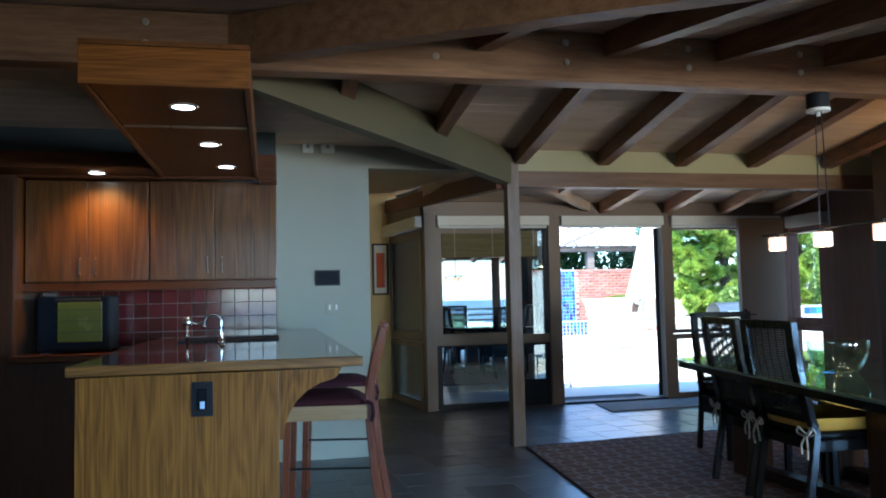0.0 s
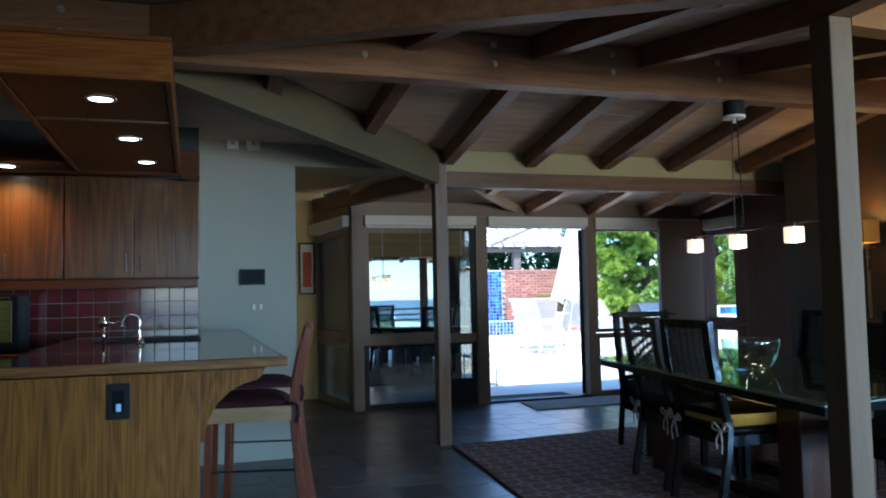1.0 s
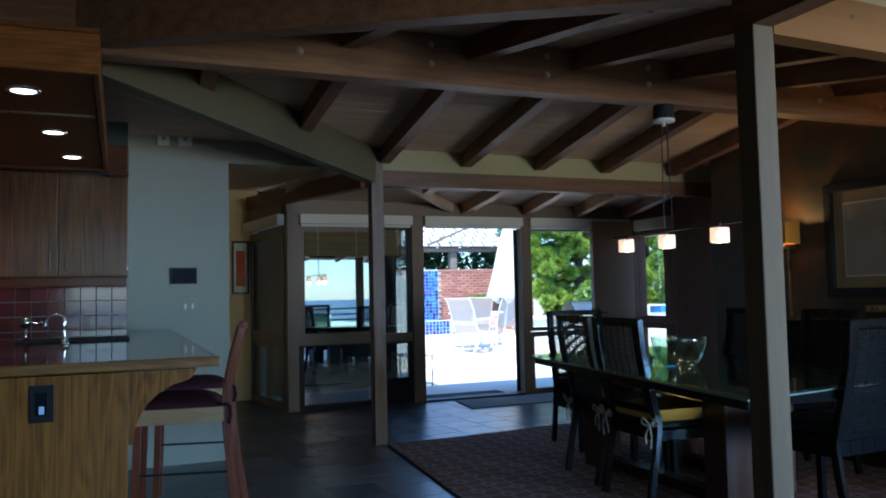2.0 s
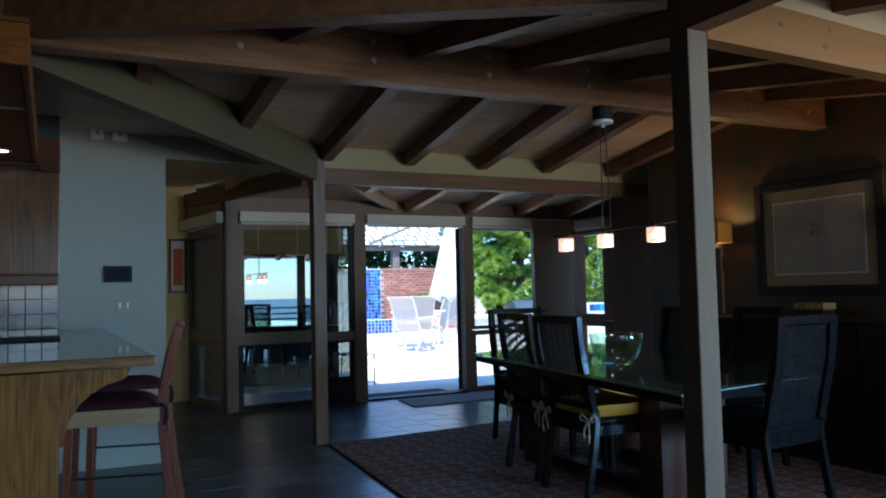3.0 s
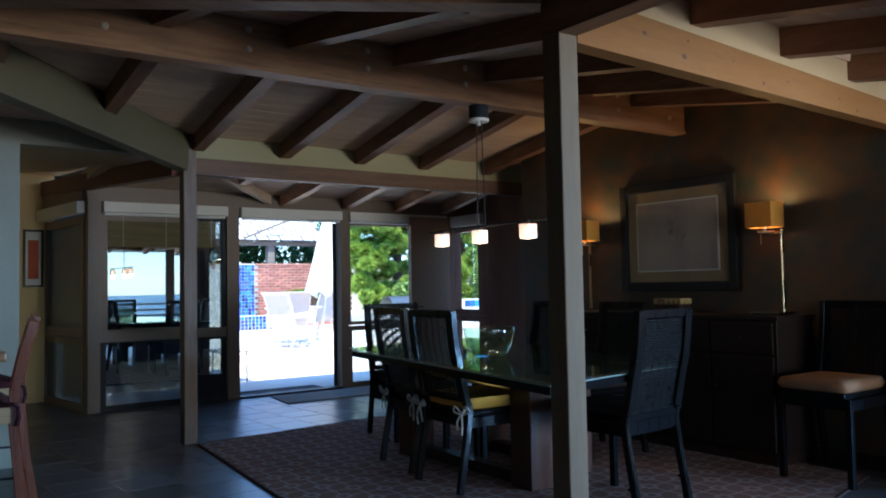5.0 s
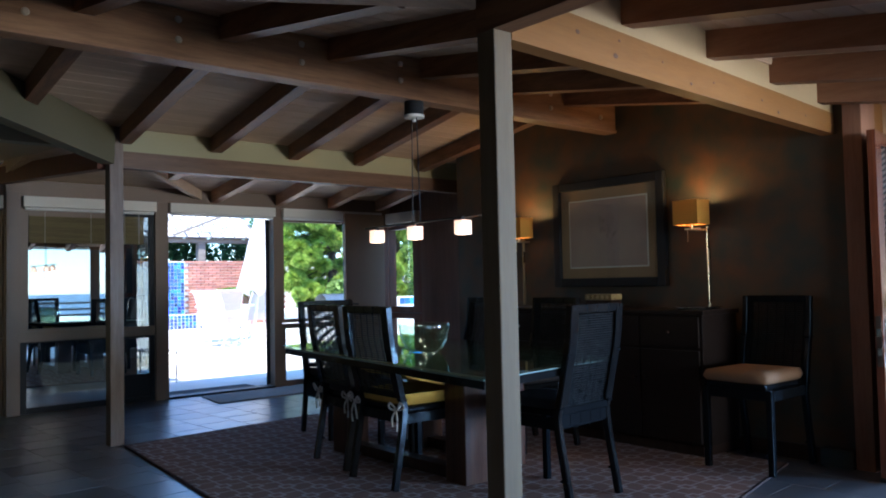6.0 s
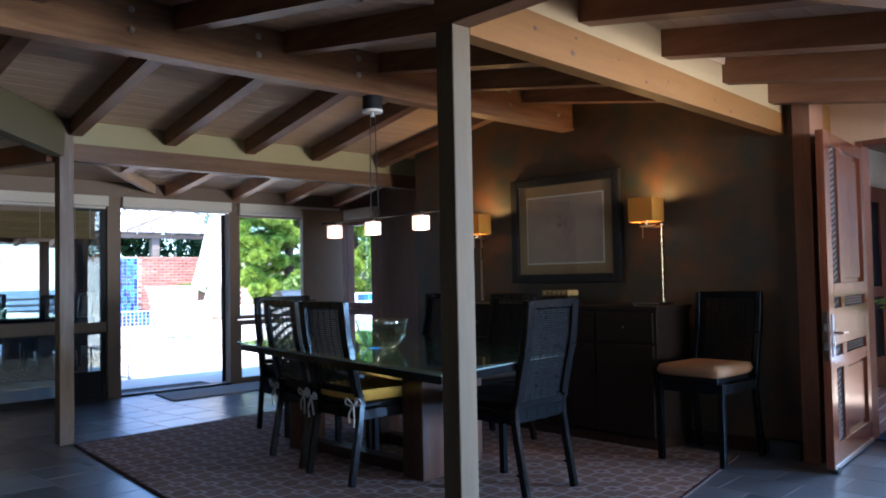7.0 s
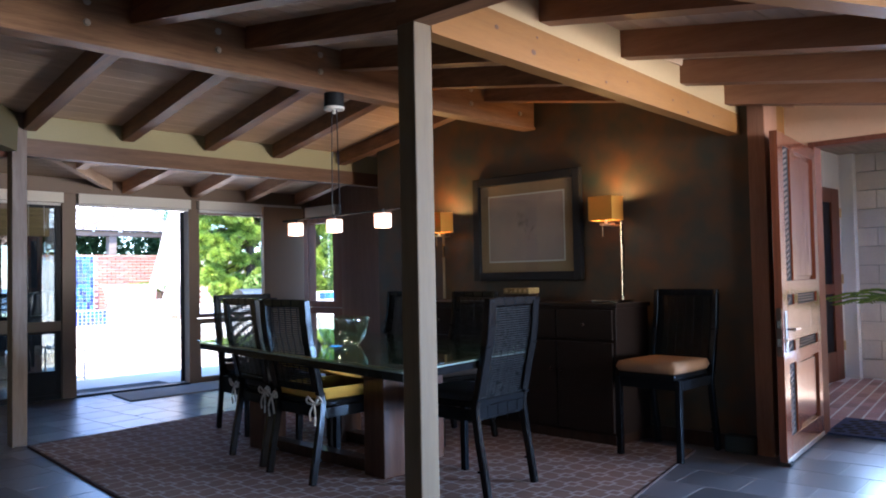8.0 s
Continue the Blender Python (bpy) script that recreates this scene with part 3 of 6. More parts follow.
# The opening in the east side is added for the fill lamp.
structure("wall_southeast", B((9.5, 9.62, -6.0, -4.9, 0, 2.7), (9.5, 9.62, -0.9, 0.2, 0, 2.7), (9.5, 9.62, -4.9, -0.9, 0, 0.5), (9.5, 9.62, -4.9, -0.9, 2.2, 2.7), (6.25, 9.5, 0.08, 0.2, 0, 2.5)), M_CREAM, "plain plaster living room wall", "wall")
structure("wall_east", B((5.05, 5.2, 2.099, 5.77, 0, 2.62)), M_DARKWALL, "mottled copper and green plaster dining wall", "wall")
structure("wall_return", B((5.2, 6.15, 5.65, 5.77, 0, 2.62), (5.2, 5.87, 2.2, 2.32, 0, 2.5)), M_RUSSET, "brown painted return wall", "wall")
structure("wall_entry", B((5.87, 5.99, 0.08, 0.9, 0, 2.5), (5.87, 5.99, 0.9, 2.32, 2.05, 2.5), (5.87, 5.99, 2.0, 2.32, 0, 2.05)), M_TAN, "tan painted entry wall with door opening", "wall")
structure("wall_sunroom", B((6.15, 6.27, 5.77, 7.74, 0, 2.4), (6.15, 6.27, 7.74, 8.5, 1.955, 2.4)), M_RUSSET, "brown painted sunroom wall", "wall")
structure("wall_north", B((1.64, 6.15, 8.38, 8.5, 2.1, 2.3)), M_TRIM, "brown boarded wall strip over the windows", "wall")

structure("door_lintel", bevel(B((3.2, 4.45, 8.38, 8.5, 1.985, 2.1), (1.76, 3.06, 8.38, 8.5, 1.986, 2.1), (4.545, 5.5, 8.38, 8.5, 1.986, 2.1), (5.58, 6.15, 8.38, 8.5, 1.986, 2.1)), 0.003), M_TRIM, "brown painted lintel over the patio door and windows", "trim")

# beams
def beam(name, a, b, w, h, mat, label):
    return structure(name, bar(bmesh.new(), a, b, w, h), mat, label, "beam")


beam("ridge_beam", (-3.6, 3.9, 2.463), (5.06, 3.9, 2.463), 0.1, 0.266, M_BEAM, "deep brown-stained ridge beam with bolt heads")
beam("ridge_beam_trim", (-3.6, 3.9, 2.341), (5.05, 3.9, 2.341), 0.122, 0.02, M_BEAM, "brown moulding under the ridge beam")
beam("header_beam", (1.93, 6.25, 2.18), (6.15, 6.25, 2.18), 0.1, 0.13, M_HEADER, "brown-stained header beam on posts")
structure("header_infill", B((2.02, 6.15, 6.22, 6.27, 2.248, 2.44)), M_OLIVECREAM, "olive-cream infill panel above the header beam", "wall")
beam("valley_beam_north", (1.90, 6.165, 2.27), (-0.28, 4.0, 2.47), 0.1, 0.28, M_HIP, "olive painted diagonal valley beam")
beam("valley_beam_south", (1.93, 2.06, 2.30), (-0.28, 4.0, 2.49), 0.1, 0.22, M_BEAM, "brown-stained diagonal valley beam")
beam("eave_beam_south", (1.98, 2.078, 2.18), (1.98, -0.2, 2.18), 0.088, 0.19, M_BEAM_Y, "brown-stained beam running back from the near post")


def tapered(name, pts, zs, mat, label, category):
    """An upright board over four plan corners, with top heights of their own."""
    bm = bmesh.new()
    lo = [bm.verts.new((x, y, z0)) for (x, y), (z0, z1) in zip(pts, zs)]
    hi = [bm.verts.new((x, y, z1)) for (x, y), (z0, z1) in zip(pts, zs)]
    bm.faces.new(lo[::-1]), bm.faces.new(hi)
    for i in range(4):
        bm.faces.new((lo[i], lo[(i + 1) % 4], hi[(i + 1) % 4], hi[i]))
    return structure(name, bm, mat, label, category)


tapered("pine_beam", [(2.026, 1.985), (5.24, 2.18), (5.24, 2.26), (2.026, 2.065)], [(2.06, 2.242), (2.06, 2.186), (2.06, 2.186), (2.06, 2.242)], M_PINE, "pale knotty pine beam on the near post", "beam")
tapered("pine_infill", [(2.026, 1.990), (5.24, 2.185), (5.24, 2.235), (2.026, 2.04)], [(2.243, 2.43), (2.187, 2.43), (2.187, 2.43), (2.243, 2.43)], M_CREAM, "cream infill panel above the pine beam", "wall")
pb = bpy.data.objects["pine_beam"]
for x, z, r in ((2.42, 2.17, 0.016), (2.68, 2.12, 0.02), (2.71, 2.19, 0.01), (3.05, 2.16, 0.008), (3.3, 2.10, 0.013), (3.52, 2.14, 0.009), (4.05, 2.13, 0.012), (4.25, 2.09, 0.016), (4.62, 2.12, 0.01)):
    k = part("knot", lathe(bmesh.new(), [(0.0, 0.0012), (r * 0.35, 0.001), (r * 0.6, 0.0)], n=12), M_KNOT, pb)
    k.matrix_world = pose(x, 1.985 + (x - 2.026) * 0.0607 - 0.0005, z, 90, 0, 3.5) @ Matrix.Diagonal((1.5, 1, 1, 1))
beam("eave_beam", (1.9, 6.3, 2.185), (1.45, 9.62, 2.335), 0.09, 0.155, M_REDWOOD, "brown eave beam over the hall corner")
# Pale deck colour stands in for bounced light on this rafter.
beam("valley_rafter", (1.9, 6.3, 2.34), (3.57, 8.42, 2.2), 0.06, 0.1, M_DECK, "diagonal rafter over the sunroom, bounced light in its pale colour")
for xa, xb, y1 in ((0.44, 0.47, 4.75), (1.165, 1.2, 5.45), (1.835, 2.03, 6.2), (2.5, 2.77, 6.2), (3.12, 3.49, 6.2), (3.755, 4.18, 6.2), (4.57, 4.94, 6.2)):
    xe = xa + (xb - xa) * (y1 - 3.95) / 2.2 if y1 > 6 else xb
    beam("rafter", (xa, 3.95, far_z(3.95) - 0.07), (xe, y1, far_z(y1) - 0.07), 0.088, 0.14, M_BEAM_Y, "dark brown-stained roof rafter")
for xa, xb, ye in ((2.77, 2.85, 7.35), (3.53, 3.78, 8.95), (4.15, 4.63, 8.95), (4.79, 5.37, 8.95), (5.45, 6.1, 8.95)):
    beam("rafter", (xa, 6.3, far_z(6.3) - 0.07), (xb, ye, far_z(ye) - 0.07), 0.088, 0.14, M_SUNRAFTER, "brown-stained sunroom rafter, patio bounce in its colour")
for x0, x1 in ((1.08, 1.16), (1.79, 1.83), (2.45, 2.43), (3.13, 3.23), (3.86, 3.96), (4.49, 4.7)):
    y1 = 2.2 if x0 > 2.2 else 2.4 if x0 > 1.5 else 2.9
    xe = x0 + (x1 - x0) * (3.85 - y1) / 1.8
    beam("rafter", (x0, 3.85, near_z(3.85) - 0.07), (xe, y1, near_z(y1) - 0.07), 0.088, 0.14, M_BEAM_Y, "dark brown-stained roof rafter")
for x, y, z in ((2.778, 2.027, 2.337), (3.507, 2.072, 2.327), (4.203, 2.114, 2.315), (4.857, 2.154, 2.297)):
    beam("rafter", (x, y + 0.03, z), (x + 0.17, 0.1, z - 0.15 * (y - 0.1)), 0.088, 0.135, M_EAVERAFTER, "brown-stained rafter of the eave side, light put into its colour")

beam("hip_beam", (2.3, 1.03, 2.12), (4.6, -0.09, 2.12), 0.09, 0.2, M_PINE, "pale diagonal beam over the living room side")

# posts
def post(name, x0, x1, y0, y1, z1, mat, label):
    return structure(name, bevel(B((x0, x1, y0, y1, 0, z1)), 0.006, 2), mat, label, "post")


post("post_centre", 1.915, 2.018, 6.188, 6.3, 2.44, M_BEAM_Z, "grey-brown painted wooden post")
post("post_near", 1.935, 2.024, 1.985, 2.074, 2.085, M_POSTLIGHT, "grey-beige painted wooden post by the dining table")
post("post_corner", 1.64, 1.76, 8.36, 8.48, 2.14, M_TRIM, "brown window corner post")
post("post_door_west", 3.06, 3.2, 8.38, 8.5, 2.1, M_TRIM, "brown door post")
post("post_door_east", 4.45, 4.545, 8.38, 8.5, 2.1, M_TRIM, "brown door post")
post("post_east", 5.5, 5.58, 8.38, 8.5, 2.1, M_TRIM, "brown window post")
post("post_corner_east", 5.98, 6.11, 8.38, 8.5, 1.985, M_REDWOOD, "red-brown corner post behind the open door")


# ---- windows and doors ----
def framed(name, label, x0, x1, y, z0, z1, mat, pane, w=0.05, d=0.05, at=None, kind="structure", category="window", shadow=True):
    """A window sash in the plane of y: stiles, rails and a pane, as parts."""
    t = thing(name, label, category, at, kind=kind)
    for a, b, c, e in ((x0, x0 + w, z0, z1), (x1 - w, x1, z0, z1)):
        part("window_stile", bevel(B((a, b, y - d / 2, y + d / 2, c, e)), 0.004), mat, t)
    for c, e in ((z0, z0 + w), (z1 - w, z1)):
        part("window_rail", bevel(B((x0 + w, x1 - w, y - d / 2 + 0.003, y + d / 2 - 0.003, c, e)), 0.004), mat, t)
    p = part("pane", B((x0 + w, x1 - w, y - 0.003, y + 0.003, z0 + w, z1 - w)), pane, t)
    p.visible_shadow = shadow
    return t


framed("window_1", "tall coated window in a brown frame beside the glazed door", 1.765, 2.64, 8.43, 0.74, 1.985, M_TRIM, M_FILM, 0.075)
framed("window_2", "low coated window in a black metal frame", 1.765, 2.64, 8.43, 0.0, 0.735, M_BLACKFRAME, M_FILM, 0.06)
framed("window_3", "upper coated pane of the fixed glazed door", 2.645, 3.055, 8.43, 0.72, 1.985, M_BLACKFRAME, M_FILM2, 0.05)
framed("window_4", "lower coated pane of the fixed glazed door", 2.645, 3.055, 8.43, 0.0, 0.715, M_BLACKFRAME, M_FILM2, 0.05)
part("kick_panel", bevel(B((2.69, 3.01, 8.408, 8.42, 0.05, 0.29)), 0.005), M_BLACKFRAME, bpy.data.objects["window_4"])
for x0, x1 in ((1.845, 2.56), (2.70, 2.945)):
    t = thing("bamboo_blind", "olive bamboo blind half lowered inside the coated window", "blind", (x0, 8.409, 1.648), "window blinds")
    for k in range(22):
        part("slat", B((0.0, x1 - x0, 0.0, 0.004, k * 0.0148, k * 0.0148 + 0.0135)), M_BAMBOO, t)
    for u in (0.2, 0.8):
        part("cord", rod(bmesh.new(), ((x1 - x0) * u, -0.002, 0.0), ((x1 - x0) * u, -0.002, 0.325), 0.0015, n=5), M_TIE, t)
part("window_rail", bevel(B((1.765, 3.055, 8.392, 8.41, 0.69, 0.79)), 0.004), M_TRIM, bpy.data.objects["window_1"])
framed("window_5", "clear garden window in a brown frame", 4.55, 5.5, 8.43, 0.74, 1.985, M_TRIM, M_GLASS, 0.045, shadow=False)
framed("window_6", "low clear garden window in a brown frame", 4.55, 5.5, 8.43, 0.0, 0.73, M_TRIM, M_GLASS, 0.06, shadow=False)
_side = pose(6.21, 8.44, 0, 0, 0, -90)
framed("window_7", "clear side window in a red-brown wooden frame", -0.055, 0.70, 0.0, 0.806, 1.955, M_REDWOOD, M_GLASS, 0.075, 0.12, _side, shadow=False)
framed("window_8", "low side window in a red-brown wooden frame", -0.055, 0.70, 0.0, 0.02, 0.8, M_REDWOOD, M_GLASS, 0.075, 0.12, _side, shadow=False)
for _w, _a, _b in (("window_7", 0.8815, 1.8795), ("window_8", 0.0955, 0.7245)):
    part("window_stile", B((0.525, 0.624, -0.055, 0.055, _a, _b)), M_REDWOOD, bpy.data.objects[_w])
# hall side windows, running back from the corner post
_hall = pose(1.66, 8.49, 0, 0, 0, 98.4)
framed("window_9", "dim coated hall window in a grey frame", 0.0, 1.24, 0.0, 0.74, 1.97, M_TRIM, M_HALLGLASS, 0.09, 0.06, _hall, shadow=False)
framed("window_10", "low coated hall window in a grey frame", 0.0, 1.24, 0.0, 0.0, 0.73, M_TRIM, M_HALLGLASS, 0.07, 0.06, _hall, shadow=False)
structure("hall_eave_wall", bar(bmesh.new(), (1.66, 8.49, 2.2), (1.47, 9.72, 2.2), 0.1, 0.4), M_TRIM, "brown boards over the hall windows", "wall")

for nm, a, b in (("shade_box", 1.78, 3.055), ("shade_box", 3.2, 4.45), ("shade_box", 4.55, 5.975)):
    t = thing(nm, "white shade box with a rolled blind above the opening", "shade box", kind="structure")
    part("box", bevel(B((a + 0.001, b - 0.001, 8.315, 8.376, 1.99, 2.095)), 0.006), M_VALANCE, t)
    part("blind_roll", rod(bmesh.new(), (a + 0.02, 8.36, 1.975), (b - 0.02, 8.36, 1.975), 0.014, n=12), M_WHITE, t)
t = thing("shade_box", "white shade box above the hall windows", "shade box", kind="structure")
part("box", bevel(bar(bmesh.new(), (1.59, 8.42, 2.04), (1.40, 9.66, 2.04), 0.08, 0.12), 0.006), M_VALANCE, t)
t = thing("shade_box", "white shade box above the red-framed window", "shade box", kind="structure")
part("box", bevel(B((6.06, 6.148, 7.73, 8.37, 1.95, 2.085)), 0.006), M_VALANCE, t)

# beige door leaf standing open in front of the far window corner
t = thing("door_1", "beige painted door leaf standing half open", "door", kind="structure")
part("leaf", bevel(B((5.375, 5.965, 8.262, 8.307, 0.01, 2.06)), 0.004), M_BEIGE, t)
h = part("door_handle", bevel(B((5.395, 5.425, 8.247, 8.262, 0.86, 1.0)), 0.003), M_BLACKFRAME, t)
part("lever", rod(rod(bmesh.new(), (5.41, 8.247, 0.94), (5.41, 8.212, 0.94), 0.008), (5.41, 8.212, 0.94), (5.515, 8.212, 0.935), 0.008), M_BLACKFRAME, h)
# the open glazed door, folded back outside against the east post
t = thing("door_2", "narrow black-framed glazed door swung open to the patio", "door", pose(4.455, 8.53, 0, 0, 0, 62.3), kind="structure")
for a, b, c, e in ((0, 0.06, 0.02, 1.97), (1.14, 1.2, 0.02, 1.97)):
    part("stile", bevel(B((a, b, -0.034, 0.034, c, e)), 0.004), M_BLACKFRAME, t)
for c, e in ((0.02, 0.26), (0.7, 0.78), (1.9, 1.97)):
    part("rail", bevel(B((0.06, 1.14, -0.018, 0.018, c, e)), 0.004), M_BLACKFRAME, t)
part("pane", B((0.06, 1.14, -0.003, 0.003, 0.26, 1.9)), M_GLASS, t).visible_shadow = False
for z in (0.35, 0.75, 1.0, 1.75):
    part("hinge", rod(bmesh.new(), (-0.02, -0.03, z), (-0.02, -0.03, z + 0.12), 0.022), M_BLACKFRAME, t)
structure("threshold", bevel(B((3.2, 4.45, 8.36, 8.54, -0.005, 0.02)), 0.005), M_BLACKFRAME, "dark metal door threshold", "threshold")

# entry door: mahogany leaf with carved strips
t = thing("door_3", "open mahogany front door with carved strips and recessed panels", "door", pose(4.80, 1.834, 0.012, 0, 0, 7.8), kind="structure")
W, HT, TH = 1.05, 2.0, 0.045
for nm, a, b, c, e in (("stile", 0, 0.13, 0, HT), ("stile", 0.95, W, 0, HT), ("rail", 0.13, 0.95, 0, 0.149), ("rail", 0.13, 0.95, 1.92, HT),
                       ("rail", 0.13, 0.95, 0.585, 0.657), ("rail", 0.13, 0.95, 0.722, 0.942), ("rail", 0.13, 0.95, 1.006, 1.09), ("mullion", 0.30, 0.40, 0.149, 0.585),
                       ("mullion", 0.30, 0.40, 0.657, 0.722), ("mullion", 0.30, 0.40, 0.942, 1.006), ("mullion", 0.30, 0.40, 1.09, 1.92)):
    part(nm, bevel(B((a, b, 0, TH, c, e)), 0.003), M_DOOR, t)
for c, e in ((0.149, 0.585), (0.657, 0.722), (0.942, 1.006), (1.09, 1.92)):
    if e - c > 0.2:
        pn_ = part("panel", B((0.40, 0.95, 0.022, 0.034, c, e)), M_DOOR, t)
        part("raised_field", bevel(B((0.425, 0.90, 0.014, 0.0219, c + 0.025, e - 0.025)), 0.006), M_DOOR, pn_)
    else:
        sl_ = part("grille", B((0.40, 0.95, 0.016, 0.034, c, e)), M_BLACKFRAME, t, "dark louvred slot")
        for k in range(3):
            part("louvre", bar(bmesh.new(), (0.43, 0.009, c + 0.016 + k * 0.017), (0.86, 0.009, c + 0.016 + k * 0.017), 0.012, 0.006), M_BRAID, sl_)
    st = part("carved_strip", B((0.13, 0.30, 0.012, 0.034, c, e)), M_BLACKFRAME, t, "dark carved strip")
    z, k = c + 0.012, 0
    while z < e - 0.035:
        part("braid", bar(bmesh.new(), (0.138, 0.007, z), (0.225, 0.007, z + 0.026), 0.012, 0.01, (0, 1, 0)), M_BRAID, st)
        z += 0.034
lock = part("lock_plate", bevel(B((0.04, 0.085, -0.006, 0, 0.66, 0.91)), 0.002), M_SATIN, t, "satin steel lock plate")
part("lever", rod(rod(bmesh.new(), (0.065, -0.005, 0.80), (0.065, -0.05, 0.80), 0.009), (0.065, -0.05, 0.80), (0.2, -0.05, 0.795), 0.009), M_CHROME, lock)
part("cylinder", rod(bmesh.new(), (0.065, -0.012, 0.73), (0.065, -0.005, 0.73), 0.014, n=14), M_BRASS, lock)
part("latch", bevel(B((-0.004, 0, 0.012, 0.034, 0.70, 0.745), (-0.004, 0, 0.012, 0.034, 0.81, 0.855)), 0.001), M_CHROME, t)
part("edge_plate", bevel(B((-0.002, 0, 0.008, 0.038, 0.64, 0.93)), 0.001, 1), M_HANDLE, t)
part("door_sweep", bevel(B((0.01, W - 0.01, -0.006, 0, 0.0, 0.03)), 0.002, 1), M_SATIN, t, "pale metal door sweep")
part("door_stop", bevel(B((-0.01, 0.07, -0.02, 0.05, -0.01, 0.012)), 0.004), M_BLACKCLOTH, t, "black rubber door wedge")
structure("door_jamb", bevel(B((5.858, 6.005, 1.99, 2.03, 0, 2.075), (5.858, 6.005, 0.88, 0.915, 0, 2.075)), 0.004), M_REDWOOD, "red-brown door jamb", "trim")
structure("door_head", bevel(B((5.858, 6.005, 0.915, 1.99, 2.04, 2.075)), 0.004), M_REDWOOD, "red-brown door head", "trim")
structure("wall_end_trim", bevel(B((4.995, 5.2, 1.985, 2.097, 0, 2.44)), 0.006), M_ENDTRIM, "wide red-brown wooden trim at the wall end", "trim")
structure("baseboard", bevel(B((5.025, 5.048, 2.3, 5.77, 0, 0.1)), 0.004), M_DARKWOOD, "dark wooden baseboard", "baseboard")
structure("plinth_block", bevel(B((4.965, 5.047, 2.1, 2.298, 0, 0.11)), 0.006), M_TEAL, "dark teal plinth block at the wall end", "trim")
structure("wall_plate", B((5.202, 5.865, 2.19, 2.198, 0, 2.44)), M_PINE, "tan wooden lining behind the open door", "trim")

# ---- dining area ----
rug = tagged(part("rug", slab(bmesh.new(), [(1.66, 1.74, 0.001), (4.84, 2.45, 0.001), (4.97, 6.4, 0.001), (2.0, 6.12, 0.001)], 0.011), M_RUG),
             "maroon rug with a pale interlocking lattice pattern on slate", "rug")
bm = bmesh.new()
for a, b in (((1.66, 1.74), (2.0, 6.12)), ((2.0, 6.12), (4.97, 6.4)), ((4.97, 6.4), (4.84, 2.45)), ((4.84, 2.45), (1.66, 1.74))):
    bar(bm, (*a, 0.006), (*b, 0.006), 0.018, 0.012)
part("binding", bm, M_RUGEDGE, rug)

# table
def table_at(u, v, z):
    return Vector((2.445 + 0.355 * v + 1.27 * u, 2.63 + 2.545 * v + 0.205 * u, z))


tb = thing("dining_table", "long glass-topped dining table on dark wooden block legs", "table", (3.2, 4.1, 0.012))
inv = Matrix.Translation((-3.2, -4.1, -0.012))


def quad_slab(u0, u1, v0, v1, z0, z1, cut=0.0):
    pts = [(u0 + cut, v0), (u1 - cut, v0), (u1, v0 + cut * 0.45), (u1, v1 - cut * 0.45), (u1 - cut, v1), (u0 + cut, v1), (u0, v1 - cut * 0.45), (u0, v0 + cut * 0.45)] if cut else [(u0, v0), (u1, v0), (u1, v1), (u0, v1)]
    return slab(bmesh.new(), [inv @ table_at(u, v, z0) for u, v in pts], z1 - z0)


part("glass_top", bevel(quad_slab(0, 1, 0, 1, 0.738, 0.752, 0.02), 0.003), M_TABLEGLASS, tb, "greenish glass top")
part("underlay", quad_slab(0.02, 0.98, 0.01, 0.99, 0.727, 0.733), M_TABLETOP, tb, "grey-green underlay toned like the glass top")
for u0, u1, v0, v1 in ((0.02, 0.045, 0.01, 0.99), (0.955, 0.98, 0.01, 0.99), (0.0455, 0.9545, 0.01, 0.022), (0.0455, 0.9545, 0.978, 0.99)):
    part("edge_band", quad_slab(u0, u1, v0, v1, 0.688, 0.7265), M_BLACKWOOD, tb)
for u0, u1, v0, v1 in ((0.43, 0.46, 0.3, 0.8), (0.78, 0.81, 0.3, 0.8)):
    part("apron", quad_slab(u0, u1, v0, v1, 0.62, 0.726), M_BLACKWOOD, tb)
for x, y in ((3.12, 3.52), (3.585, 3.67), (3.10, 4.73), (3.60, 4.52)):
    part("leg", bevel(B((x - 0.09 - 3.2, x + 0.09 - 3.2, y - 0.09 - 4.1, y + 0.09 - 4.1, 0, 0.725)), 0.006), M_TABLELEG, tb)
for a, b in (((3.12, 3.52), (3.10, 4.73)), ((3.585, 3.67), (3.60, 4.52))):
    part("foot_rail", bevel(bar(bmesh.new(), (a[0] - 3.2, a[1] - 4.1, 0.04), (b[0] - 3.2, b[1] - 4.1, 0.04), 0.1, 0.07), 0.005), M_DARKWOOD, tb)

# bowl
bw = thing("glass_bowl", "large clear glass bowl on the dining table", "bowl", (3.1, 3.88, 0.753))
part("bowl", lathe(bmesh.new(), [(0.0, 0.004), (0.082, 0.004), (0.092, 0.011), (0.114, 0.033), (0.14, 0.082), (0.155, 0.143), (0.159, 0.174), (0.162, 0.176), (0.164, 0.172),
                                 (0.160, 0.139), (0.145, 0.076), (0.119, 0.024), (0.096, 0.0), (0.0, 0.0)], n=40), M_BOWL, bw, smooth=True)


